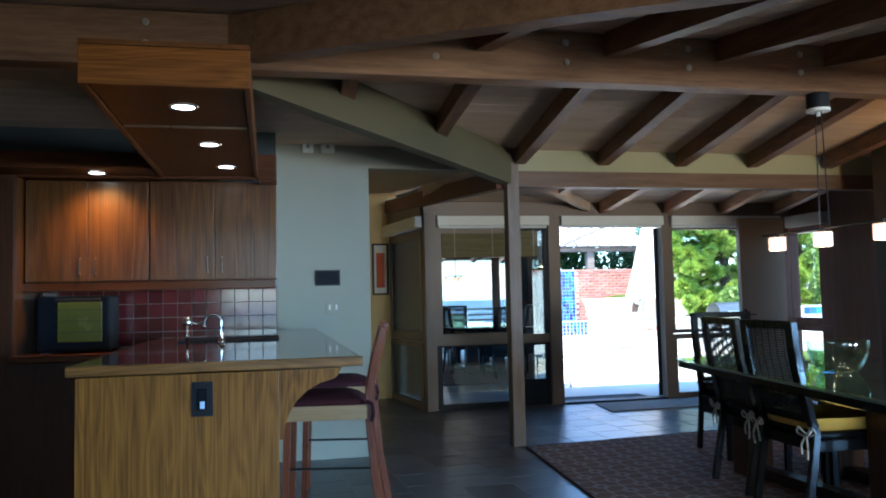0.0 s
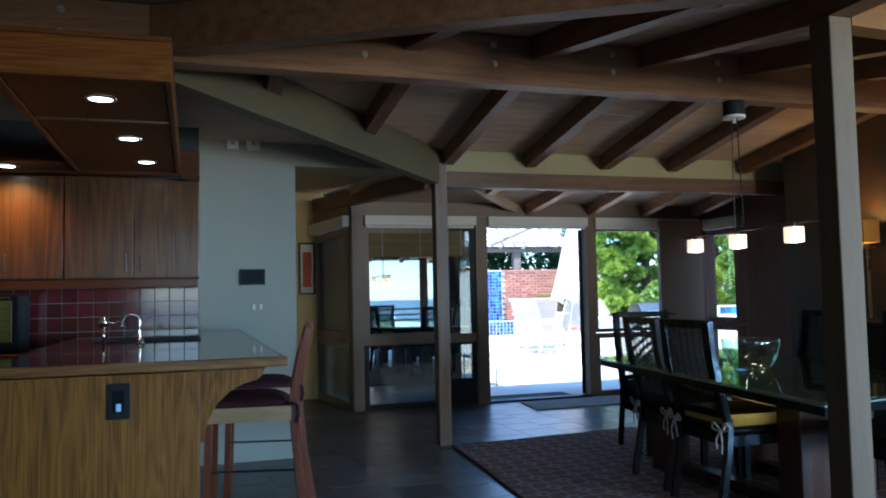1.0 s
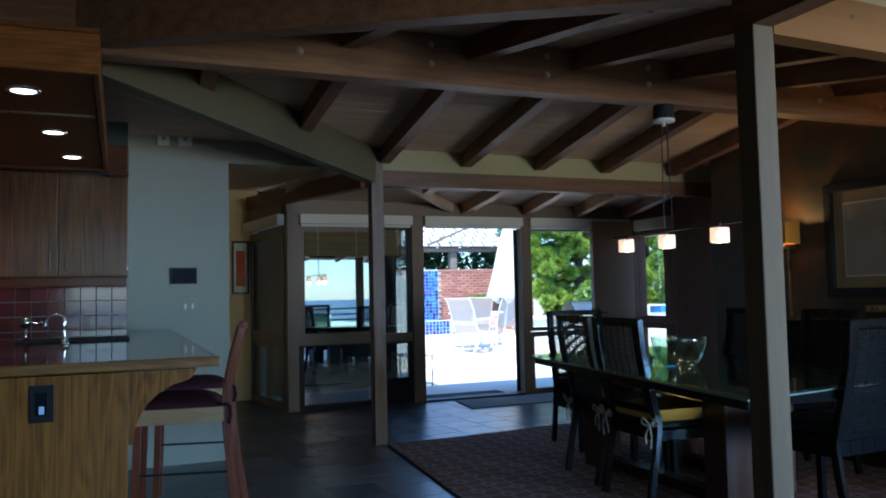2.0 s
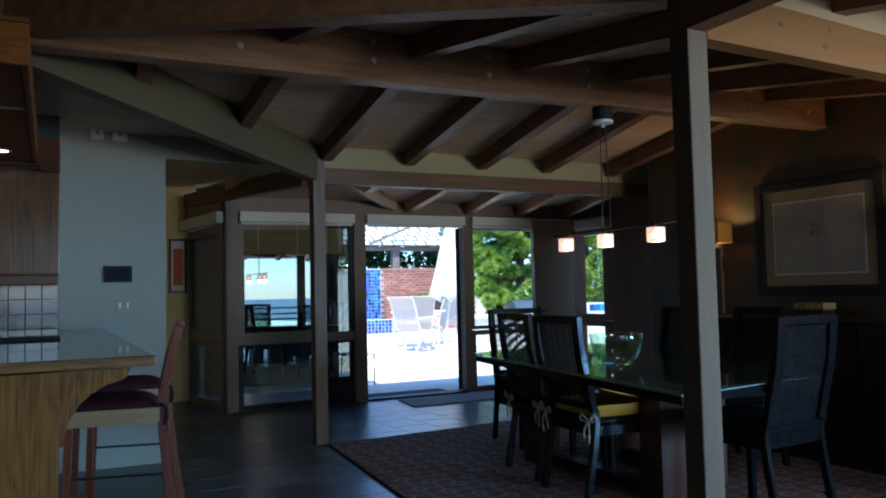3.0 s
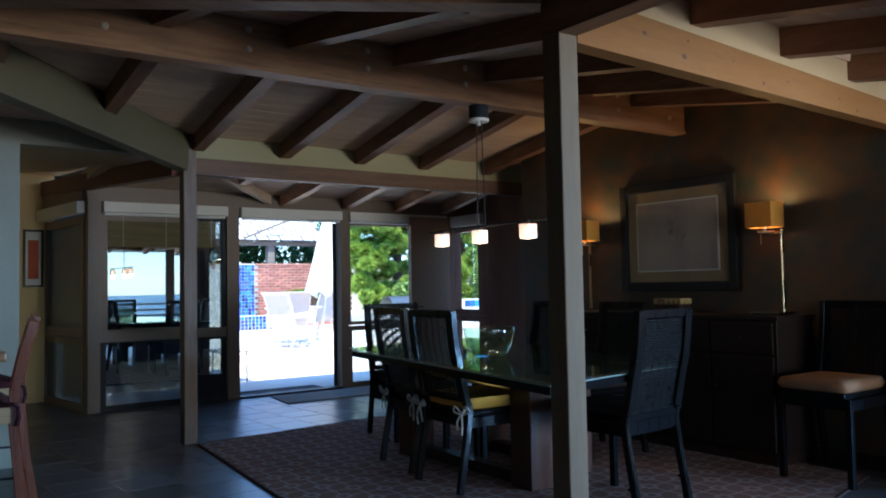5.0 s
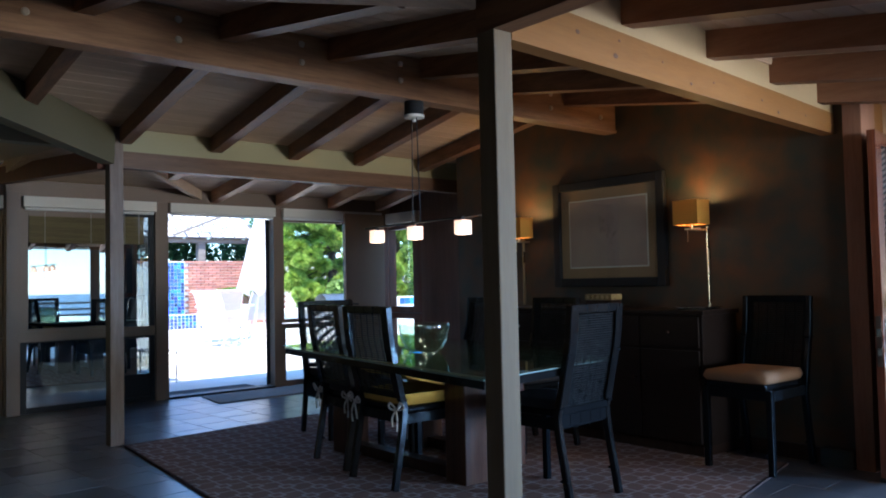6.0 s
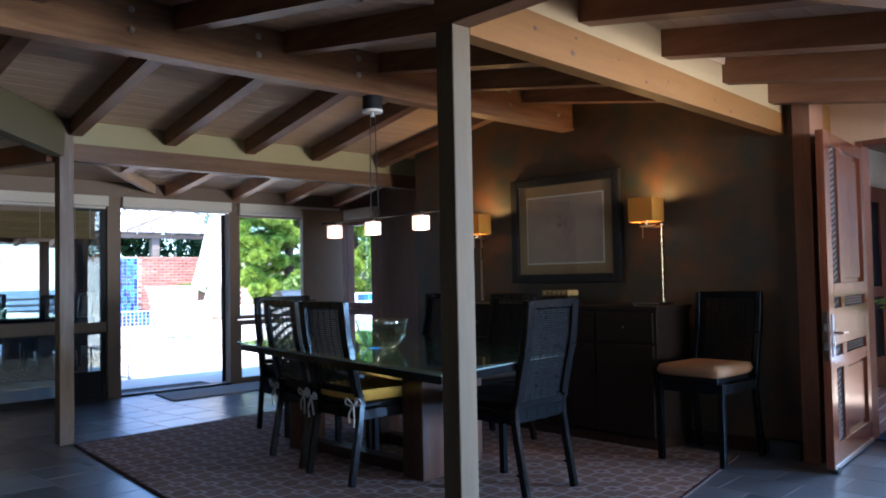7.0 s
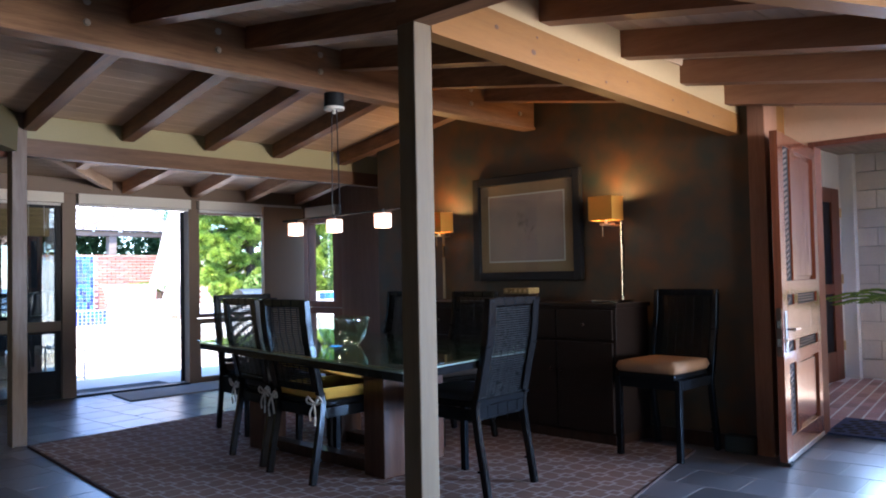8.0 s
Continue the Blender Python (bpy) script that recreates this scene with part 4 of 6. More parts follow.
def chair_master(name, label, cushion=None, ties=False, group="dining chairs", lift=0.0, fat=1.0, su=0.0, drop=0.0, w=0.225, spread=1.0, puff=0.0, frame_mat=None, low=0.53):
    """High-backed black cane dining chair: back towards -y, origin on the floor."""
    c = thing(name, label, "chair", (0, 0, 0), group)
    frame_mat = frame_mat or M_LACQUER

    def rail_y(z):
        s = (z - 0.44) / 0.6
        return -0.203 - 0.075 * min(1.0, s * 1.5) - 0.03 * s * s
    for sx in (-1, 1):
        pts = [(sx * w, -0.275, 0.0), (sx * w, -0.25, 0.15), (sx * w, -0.222, 0.3), (sx * w, -0.205, 0.42), (sx * w, -0.204, 0.47)] + [(sx * w, rail_y(z), z) for z in (0.54, 0.62, 0.7, 0.8, 0.9, 1.0, 1.04)]
        part("back_post", bevel(sweep(bmesh.new(), pts, 0.034, 0.04), 0.004, 1), frame_mat, c)
        for z in (0.13, 0.5, 0.78):
            y = rail_y(z) if z > 0.44 else -0.245
            part("bamboo_ring", bevel(bar(bmesh.new(), (sx * w, y, z), (sx * w, y, z + 0.012), 0.041, 0.047, (0, 1, 0)), 0.002, 1), M_BLACKWOOD, c)
        part("front_leg", bevel(B((sx * (w - 0.005) - 0.018, sx * (w - 0.005) + 0.018, 0.2, 0.236, 0, 0.43 + su)), 0.004), M_BLACKWOOD, c)
    part("crest_rail", bevel(bar(bmesh.new(), (-w + 0.015, rail_y(1.02), 1.02), (w - 0.015, rail_y(1.02), 1.02), 0.034, 0.045), 0.006), frame_mat, c)
    # flat frame strips round the back panel, mitred at the top
    for sx in (-1, 1):
        bm = bmesh.new()
        zs = [0.52, 0.6, 0.7, 0.8, 0.9, 0.98]
        sweep(bm, [(sx * (w - 0.026), rail_y(z) - 0.0165, z) for z in zs] + [(sx * (w - 0.026), rail_y(1.02) - 0.0165, 1.02)], 0.036, 0.008)
        part("frame_strip", bm, frame_mat, c)
    for x in (-0.45, 0.0, 0.45):
        part("bamboo_ring", bevel(bar(bmesh.new(), (x * w - 0.006, rail_y(1.02), 1.02), (x * w + 0.006, rail_y(1.02), 1.02), 0.0355, 0.0465), 0.001, 1), M_BLACKWOOD, c)
    part("lower_rail", bevel(bar(bmesh.new(), (-w + 0.015, rail_y(low), low), (w - 0.015, rail_y(low), low), 0.03, 0.035), 0.005), M_BLACKWOOD, c)
    if drop:
        part("back_skirt", bevel(B((-w + 0.018, w - 0.018, -0.214, -0.196, 0.40, low - 0.018)), 0.004), M_BLACKWOOD, c)
        for i in range(5):
            x = (i - 2) * (2 * w - 0.07) / 4
            part("skirt_slat", bevel(B((x - 0.036, x + 0.036, -0.218, -0.2145, 0.405, low - 0.02)), 0.002, 1), M_BLACKWOOD, c)
    bm = bmesh.new()
    k = 0
    z = low + 0.023
    while z < 0.995:
        bar(bm, (-w + 0.02, rail_y(z), z), (w - 0.02, rail_y(z), z), 0.005, 0.0072)
        z += 0.0125
    for i in range(7):
        x = -w + 0.03 + i * (2 * w - 0.06) / 6
        zs = [low + 0.02, 0.65, 0.75, 0.85, 0.93, 1.0]
        for a, b in zip(zs, zs[1:]):
            bar(bm, (x, rail_y(a), a), (x, rail_y(b), b), 0.004, 0.004, (0, 1, 0))
    tagged(part("cane_back", bm, M_CANE, c, "black woven cane panel"), kind="stuff")
    part("seat", bevel(B((-w + 0.017, w - 0.017, -0.19, 0.24, 0.425 + su, 0.46 + su)), 0.012), M_BLACKWOOD, c)
    for a, b in (((-w + 0.02, 0.218), (w - 0.02, 0.218)), ((-w, -0.19), (-w, 0.2)), ((w, -0.19), (w, 0.2)), ((-w + 0.02, -0.2), (w - 0.02, -0.2))):
        part("seat_rail", bevel(bar(bmesh.new(), (*a, 0.395 + su - drop / 2), (*b, 0.395 + su - drop / 2), 0.026, 0.06 + drop), 0.004), M_BLACKWOOD, c)
    if cushion:
        bm = bmesh.new()
        n = 8
        grid = {}
        for s in (0, 1):
            for i in range(n + 1):
                for j in range(n + 1):
                    u, v = math.sin((i / n - 0.5) * math.pi), math.sin((j / n - 0.5) * math.pi)
                    e = max(abs(u), abs(v))
                    h = fat * (0.026 * max(0.0, 1 - e ** 24) + 0.004 * (1 - e * e))
                    grid[s, i, j] = bm.verts.new((spread * u * (w - 0.005) * (1 - 0.06 * v * v * u * u), 0.025 + spread * v * 0.225 * (1 - 0.06 * u * u * v * v), 0.458 + su + lift + 0.024 * fat + (h + puff * (0.5 - 0.5 * v) ** 1.4 + puff * 0.14 * math.sin(5 * u + 3 * v) * (1 - e ** 4) if s else -h * 0.85)))
        for s in (0, 1):
            for i in range(n):
                for j in range(n):
                    bm.faces.new((grid[s, i, j], grid[s, i + 1, j], grid[s, i + 1, j + 1], grid[s, i, j + 1]))
        bmesh.ops.remove_doubles(bm, verts=bm.verts, dist=0.0005)
        bmesh.ops.recalc_face_normals(bm, faces=bm.faces)
        part("cushion", bm, cushion, c, smooth=True)
    if ties:
        for sx in (-1, 1):
            x, y, z = sx * w, -0.245, 0.455
            loops = [[(0, 0.02, 0.02), (0.01, -0.01, 0.0), (0.05 * sx, -0.02, 0.045), (0.075 * sx, -0.01, 0.02), (0.03 * sx, -0.015, 0.0)],
                     [(0, -0.01, 0.0), (-0.05 * sx, -0.02, 0.035), (-0.07 * sx, -0.015, 0.005), (-0.02 * sx, -0.01, -0.005)],
                     [(0, -0.012, 0.0), (0.02 * sx, -0.02, -0.06), (0.012 * sx, -0.018, -0.12)], [(0, -0.012, 0.0), (-0.03 * sx, -0.02, -0.05), (-0.035 * sx, -0.015, -0.1)]]
            for lp in loops:
                part("tie", tube(bmesh.new(), [(x + a, y + b, z + d) for a, b, d in lp], 0.0055, 6), M_TIE, c, "white cotton tie tape", smooth=True)
    return c


ch = chair_master("dining_chair", "black cane-back dining chair with a mustard cushion and white ties", M_MUSTARD, True, fat=3.2, spread=1.09, puff=0.11)
ch.matrix_world = pose(2.955, 3.85, 0.012, 0, 0, -92)
ch = chair_master("dining_chair", "black cane-back dining chair with a dark cushion and white ties", M_DARKCLOTH, True)
ch.matrix_world = pose(3.04, 4.43, 0.012, 0, 0, -97)
ch = chair_master("dining_chair", "black cane-back dining chair tucked under the glass table", M_DARKCLOTH, drop=0.07)
ch.matrix_world = pose(3.43, 5.33, 0.012, 0, 0, 174)
for m in (pose(4.12, 4.75, 0.012, 0, 0, 84), pose(4.1, 3.98, 0.012, 0, 0, 84)):
    copy_thing(ch, m)
ch = chair_master("dining_chair", "black cane-back dining chair at the table end by the post", M_DARKCLOTH, drop=0.001, su=0.03, w=0.215, low=0.487)
ch.matrix_world = pose(3.3, 3.0, 0.012, 0, 0, 4)
ch = chair_master("dining_chair", "black cane-back chair with a peach cushion against the wall", M_PEACH, fat=1.5, su=0.07, w=0.212, spread=1.07, frame_mat=M_BLACKWOOD)
ch.matrix_world = pose(4.66, 2.54, 0.012, 0, 0, 90)

# sideboard along the copper wall
sb = thing("sideboard", "dark brown wooden sideboard against the copper wall", "sideboard", (4.58, 2.86, 0.0))
part("body", bevel(B((0.02, 0.44, 0.0, 1.9, 0.08, 0.935)), 0.006), M_SIDEBOARD, sb)
part("top", bevel(B((0.0, 0.445, -0.02, 1.92, 0.935, 0.965)), 0.006), M_SIDEBOARD, sb)
part("plinth", B((0.04, 0.43, 0.03, 1.87, 0.0, 0.08)), M_DARKWOOD, sb)
for k in range(4):
    d = part("door", bevel(B((0.0, 0.02, 0.02 + k * 0.465, 0.475 + k * 0.465, 0.1, 0.7)), 0.004), M_SIDEBOARD, sb)
    part("knob", rod(bmesh.new(), (0.0, 0.44 + k * 0.465 if k % 2 == 0 else 0.06 + k * 0.465, 0.5), (-0.02, 0.44 + k * 0.465 if k % 2 == 0 else 0.06 + k * 0.465, 0.5), 0.01), M_DARKWOOD, d)
    d = part("drawer", bevel(B((0.0, 0.02, 0.02 + k * 0.465, 0.475 + k * 0.465, 0.72, 0.92)), 0.004), M_SIDEBOARD, sb)
    part("knob", rod(bmesh.new(), (0.0, 0.247 + k * 0.465, 0.82), (-0.02, 0.247 + k * 0.465, 0.82), 0.01), M_DARKWOOD, d)
tr = thing("silver_tray", "small silver tray on the dark sideboard", "tray", (4.75, 2.97, 0.966))
part("tray", bevel(B((-0.1, 0.1, -0.1, 0.1, 0.0, 0.012)), 0.004), M_CHROME, tr)
part("rim", bevel(B((-0.11, 0.11, -0.11, 0.11, 0.012, 0.02)), 0.003), M_CHROME, tr)
bx = thing("trinket_box", "small olive inlaid box on the dark sideboard", "box", (4.75, 3.78, 0.966))
part("body", bevel(B((-0.06, 0.06, -0.12, 0.12, 0.0, 0.06)), 0.006), M_DARKWOOD, bx)
lid = part("lid", bevel(B((-0.065, 0.065, -0.125, 0.125, 0.061, 0.105)), 0.008), M_LID, bx, "olive inlaid lid")
for k in range(5):
    part("inlay", bevel(B((-0.068, -0.0655, -0.1 + k * 0.045, -0.075 + k * 0.045, 0.07, 0.095)), 0.001, 1), M_BRASS, lid)

# picture and wall lamps
pc = thing("framed_picture", "pale drawing with cream mat in a wide black frame", "picture", (5.046, 3.942, 1.552))
yh, zh = 0.545, 0.43
for nm, b in (("frame_side", (-0.05, 0, yh - 0.07, yh, -zh, zh)), ("frame_side", (-0.05, 0, -yh, -yh + 0.07, -zh, zh)), ("frame_side", (-0.049, 0, -yh + 0.07, yh - 0.07, zh - 0.07, zh)), ("frame_side", (-0.049, 0, -yh + 0.07, yh - 0.07, -zh, -zh + 0.07))):
    part(nm, bevel(B(b), 0.008), M_BLACKFRAME, pc)
part("mat", B((-0.02, -0.004, -yh + 0.07, yh - 0.07, -zh + 0.07, zh - 0.07)), M_MAT, pc, "tan picture mat")
part("mat_bevel", B((-0.024, -0.0205, -0.387, 0.387, -0.28, 0.275)), M_WHITE, pc)
dr = part("drawing", B((-0.028, -0.0245, -0.375, 0.375, -0.268, 0.263)), M_PAPER, pc, "pale faded drawing")
rs = random.Random(5)
for cy, cz, sy, sz, n_ in ((0.02, 0.07, 0.05, 0.05, 13), (-0.05, -0.03, 0.05, 0.06, 8)):
    for k in range(n_):
        y, z, a, r = cy + rs.uniform(-sy, sy), cz + rs.uniform(-sz, sz), rs.uniform(0.9, 2.4), rs.uniform(0.02, 0.045)
        p = [(-0.0284, y + r * w * math.cos(a + 0.9 * w), z + r * w * math.sin(a + 0.9 * w)) for w in (-0.6, -0.2, 0.2, 0.6)]
        part("ink_mark", tube(bmesh.new(), p, rs.uniform(0.0015, 0.006), 5), M_INK, dr)
gp = part("glazing", B((-0.034, -0.032, -yh + 0.07, yh - 0.07, -zh + 0.07, zh - 0.07)), M_GLASS, pc)
gp.visible_shadow = False
for y, arm in ((3.085, -0.02), (4.765, 0.11)):
    sc = thing("wall_lamp", "lit brass wall lamp with an amber rectangular shade", "lamp", (5.046, y, 1.632), "wall lamps")
    bm = bmesh.new()
    for b in ((-0.256, -0.252, -0.097, 0.097, -0.085, 0.085), (-0.108, -0.104, -0.097, 0.097, -0.085, 0.085), (-0.252, -0.108, -0.097, -0.093, -0.085, 0.085), (-0.252, -0.108, 0.093, 0.097, -0.085, 0.085)):
        box(bm, *b)
    part("shade", bm, M_SHADE, sc, "amber fabric shade")
    part("arm", bar(bar(bmesh.new(), (-0.18, 0.04, -0.112), (-0.012, 0.04, -0.112), 0.014, 0.014), (-0.012, 0.05, -0.112), (-0.012, arm - 0.005, -0.112), 0.014, 0.014), M_BRASS, sc)
    part("socket", rod(bmesh.new(), (-0.18, 0.0, -0.12), (-0.18, 0.0, -0.06), 0.012, n=10), M_BRASS, sc)
    part("cross_arm", bar(bmesh.new(), (-0.18, 0.05, -0.112), (-0.18, -0.07, -0.112), 0.016, 0.012), M_BRASS, sc)
    part("pull_chain", rod(bmesh.new(), (-0.18, 0.03, -0.2), (-0.18, 0.03, -0.12), 0.0025, n=5), M_BRASS, sc)
    part("cord_cover", bevel(B((-0.024, 0.0, arm - 0.006, arm + 0.006, -0.66, -0.09)), 0.002, 1), M_BRASS, sc)
    part("bulb", lathe(bmesh.new(), [(0.0, -0.05), (0.015, -0.045), (0.025, -0.01), (0.02, 0.02), (0.0, 0.03)], (-0.18, 0, -0.02), 12), M_BULB, sc, smooth=True)
    bulb("wall_lamp_light", (4.902, y, 1.698), 1.45, (1.0, 0.50, 0.13), 0.03)

# pendant
pd = thing("pendant_light", "track pendant with lit frosted glass cubes below the ridge beam", "pendant light", (3.07, 3.9, 2.306))
part("canopy", rod(bmesh.new(), (0, 0, -0.062), (0, 0, 0.024), 0.062, n=28), M_BLACKFRAME, pd)
part("canopy_rim", rod(bmesh.new(), (0, 0, -0.078), (0, 0, -0.063), 0.064, 0.066, n=28), M_WHITE, pd)
part("stem", rod(bmesh.new(), (0, 0, -0.103), (0, 0, -0.078), 0.012, n=10), M_WHITE, pd)
for dy in (-0.04, 0.04):
    part("cable", rod(bmesh.new(), (0.004, dy, -0.74), (0, dy * 0.6, -0.08), 0.0035, n=6), M_BLACKFRAME, pd)
part("bar", rod(bmesh.new(), (0.0, 0.57, -0.745), (-0.04, -0.72, -0.745), 0.006, n=8), M_BLACKFRAME, pd)
for x, y in ((-0.005, 0.42), (0.005, 0.02), (-0.05, -0.5)):
    cb = part("glass_cube", bevel(B((x - 0.037, x + 0.037, y - 0.037, y + 0.037, -0.848, -0.765)), 0.006), M_LAMPGLOW, pd, "lit frosted glass cube")
    part("bulb", lathe(bmesh.new(), [(0.0, -0.025), (0.015, -0.018), (0.02, 0.0), (0.014, 0.018), (0.0, 0.026)], (x, y, -0.805), 12), M_BULB, cb, smooth=True)
    part("holder", rod(bmesh.new(), (x, y, -0.765), (x, y, -0.74), 0.012, n=8), M_BLACKFRAME, cb)
    bulb("pendant_lamp", (3.07 + x, 3.9 + y, 1.43), 0.22, (1.0, 0.75, 0.5), 0.03)

# bolt heads on the ridge beam
for x in (1.53, 2.237, 2.93, 3.63, 4.3, 0.83, 4.87, -0.56):
    for z in (2.437, 2.54):
        b = tagged(part("bolt_head", lathe(bmesh.new(), [(0.0, 0.012), (0.014, 0.01), (0.019, 0.0)], n=14), M_BOLT), "pale round bolt head on the ridge beam", "bolt", "bolt heads")
        b.matrix_world = pose(x, 3.85, z, 90, 0, 0)

# door mats
t = tagged(part("door_mat", slab(bmesh.new(), [(3.42, 7.62, 0.001), (4.75, 7.66, 0.001), (4.8, 8.25, 0.001), (3.5, 8.25, 0.001)], 0.012), M_MATGREY), "flat grey door mat before the patio door", "mat")
t = tagged(part("door_mat", slab(bmesh.new(), [(3.3, 8.56, 0.0), (4.3, 8.56, 0.0), (4.3, 8.85, 0.0), (3.3, 8.85, 0.0)], 0.015), M_BLACKCLOTH), "dark outdoor mat at the threshold", "mat")

# ---- kitchen ----
pn = thing("peninsula", "oak-fronted kitchen peninsula below a granite bar top", "kitchen island", (0, 0, 0))
part("front_panel", bevel(B((-0.70, 0.027, 3.13, 3.16, 0.0, 0.955)), 0.003), M_OAK, pn)
part("side_panel", bevel(B((0.0, 0.027, 3.161, 5.2, 0.0, 0.955)), 0.003), M_OAK, pn)
part("side_panel", bevel(B((-0.70, -0.675, 3.161, 5.2, 0.0, 0.955)), 0.003), M_OAK, pn)
part("carcass", B((-0.674, -0.001, 3.17, 5.18, 0.0, 0.95)), M_CAB, pn)
bm = bmesh.new()
prof = [(0.0, 0.955), (0.24, 0.955), (0.225, 0.925)] + [(0.24 - 0.225 * math.sin(a), 0.69 + 0.225 * math.cos(a)) for a in [radians(d) for d in (8, 22, 36, 50, 64, 78, 90)]] + [(0.0, 0.69)]
lo = [bm.verts.new((0.028 + x, 3.135, z)) for x, z in prof]
hi = [bm.verts.new((0.028 + x, 3.175, z)) for x, z in prof]
bm.faces.new(lo), bm.faces.new(hi[::-1])
for i in range(len(prof)):
    bm.faces.new((lo[i], lo[(i + 1) % len(prof)], hi[(i + 1) % len(prof)], hi[i]))
part("bracket", bm, M_OAK, pn, "curved oak bracket")
ol = part("outlet", bevel(B((-0.292, -0.215, 3.122, 3.13, 0.795, 0.925)), 0.003), M_BLACKFRAME, pn, "black outlet plate")
part("rocker", bevel(B((-0.272, -0.235, 3.116, 3.122, 0.82, 0.90)), 0.002), M_DARKPLASTIC, ol)
part("indicator", bevel(B((-0.262, -0.245, 3.113, 3.116, 0.825, 0.852)), 0.001, 1), M_INDICATOR, ol, "small lit indicator")
tp = thing("granite_bar", "polished dark granite bar top with an oak edge", "worktop", (0, 0, 0))
part("slab", B((-0.691, 0.325, 3.075, 6.195, 0.965, 1.0)), M_TOP, tp)
part("edge", bevel(B((-0.716, 0.345, 3.05, 3.074, 0.966, 1.002)), 0.005), M_OAKX, tp, "oak edge strip")
part("side_edge", bevel(B((0.326, 0.345, 3.075, 6.195, 0.966, 1.0)), 0.004), M_TOP, tp)
part("side_edge", bevel(B((-0.716, -0.692, 3.075, 5.2, 0.966, 1.0)), 0.004), M_TOP, tp)
sk = thing("faucet", "chrome arched kitchen faucet with a side lever", "faucet", (-0.255, 4.42, 1.0))
part("base", lathe(bmesh.new(), [(0.0, 0.0), (0.024, 0.0), (0.022, 0.008), (0.012, 0.03), (0.0, 0.03)], n=18), M_CHROME, sk, smooth=True)
part("spout", tube(bmesh.new(), [(0, 0, 0.02), (0.0, 0, 0.115), (-0.012, 0, 0.142), (-0.042, 0, 0.153), (-0.07, 0, 0.142), (-0.084, 0, 0.118), (-0.088, 0, 0.098)], 0.008, 12), M_CHROME, sk, smooth=True)
part("aerator", rod(bmesh.new(), (-0.088, 0, 0.085), (-0.088, 0, 0.1), 0.011, n=12), M_CHROME, sk, smooth=True)
hd = part("handle", lathe(bmesh.new(), [(0.0, 0.09), (0.02, 0.094), (0.03, 0.112), (0.026, 0.13), (0.014, 0.143), (0.0, 0.146)], (-0.175, 0, 0), 18), M_CHROME, sk, "round chrome valve handle", smooth=True)
part("stem", rod(bmesh.new(), (-0.175, 0.0, 0.0), (-0.175, 0, 0.092), 0.008, n=10), M_CHROME, hd, smooth=True)
part("lever", tube(bmesh.new(), [(-0.15, 0, 0.115), (-0.12, 0, 0.108), (-0.1, -0.01, 0.118)], 0.008, 10), M_CHROME, hd, smooth=True)
si = thing("sink_rim", "thin black sink rim let into the bar top", "sink", (-0.15, 4.62, 1.0))
for b in ((-0.35, 0.2, -0.02, 0.0, 0.0, 0.01), (-0.35, 0.2, 0.36, 0.38, 0.0, 0.01), (-0.35, -0.33, 0.0, 0.36, 0.0, 0.01), (0.18, 0.2, 0.0, 0.36, 0.0, 0.01)):
    part("rim", bevel(B(b), 0.003), M_BLACKFRAME, si)
part("basin", B((-0.33, 0.18, 0.0, 0.36, 0.001, 0.003)), M_BLACKFRAME, si)

# soffit with downlights
so = thing("lighting_soffit", "stained cherry lighting soffit with recessed lit downlights", "soffit", (0, 0, 0), kind="structure")
part("fascia", bevel(B((-0.69, -0.07, 3.10, 3.125, 2.04, 2.19)), 0.004), M_OAKX2, so, "golden oak fascia")
part("side_board", bevel(B((-0.095, -0.07, 3.126, 5.5, 2.04, 2.19)), 0.004), M_CABY, so)
part("side_board", bevel(B((-0.69, -0.665, 3.126, 5.5, 2.04, 2.19)), 0.004), M_CABY, so)
part("bottom_panel", bevel(B((-0.66, -0.10, 3.13, 3.86, 2.05, 2.07)), 0.004), M_CABY, so)
part("bottom_panel", bevel(B((-0.66, -0.10, 3.875, 5.5, 2.05, 2.07)), 0.004), M_CABY, so)
part("joint_strip", bevel(B((-0.66, -0.10, 3.858, 3.877, 2.043, 2.056)), 0.002, 1), M_BRASS, so)
part("soffit_top", B((-0.69, -0.07, 3.10, 5.5, 2.192, 2.21)), M_CABY, so)
part("crown", bevel(B((-1.9, 0.055, 5.38, 5.44, 2.03, 2.2)), 0.01), M_CABX, so, "cherry crown board over the cabinets")
part("crown_bottom", B((-1.9, -0.7, 5.441, 5.87, 2.045, 2.06)), M_CABX, so)
part("end_trim", bevel(B((-0.06, 0.055, 5.36, 5.46, 2.005, 2.04)), 0.006), M_CABX, so)
for x, y in ((-0.352, 3.465), (-0.302, 4.287), (-0.253, 5.0), (-1.05, 5.27)):
    z = 2.049 if x > -0.9 else 2.0455
    dl = thing("downlight", "lit recessed downlight with a chrome trim ring", "downlight", (x, y, z), "downlights")
    part("trim_ring", lathe(bmesh.new(), [(0.046, -0.001), (0.052, -0.006), (0.062, -0.004), (0.064, 0.0)], n=28), M_CHROME, dl)
    part("lens", lathe(bmesh.new(), [(0.0, -0.002), (0.046, -0.0015)], n=24), M_CANGLOW, dl)
    if x < -0.9:
        spot("downlight_beam", (x, y - 0.0, z - 0.02), (x, y + 0.2, 1.55), 5.0, (1.0, 0.46, 0.10), 120, 0.04, 1.0)
    else:
        spot("downlight_beam", (x, y, z - 0.02), (x, y, 0), 0.8, (1.0, 0.7, 0.4), 110)
structure("downlight_board", B((-1.9, -0.71, 5.1, 5.379, 2.047, 2.06)), M_CABX, "cherry board holding a downlight", "trim")

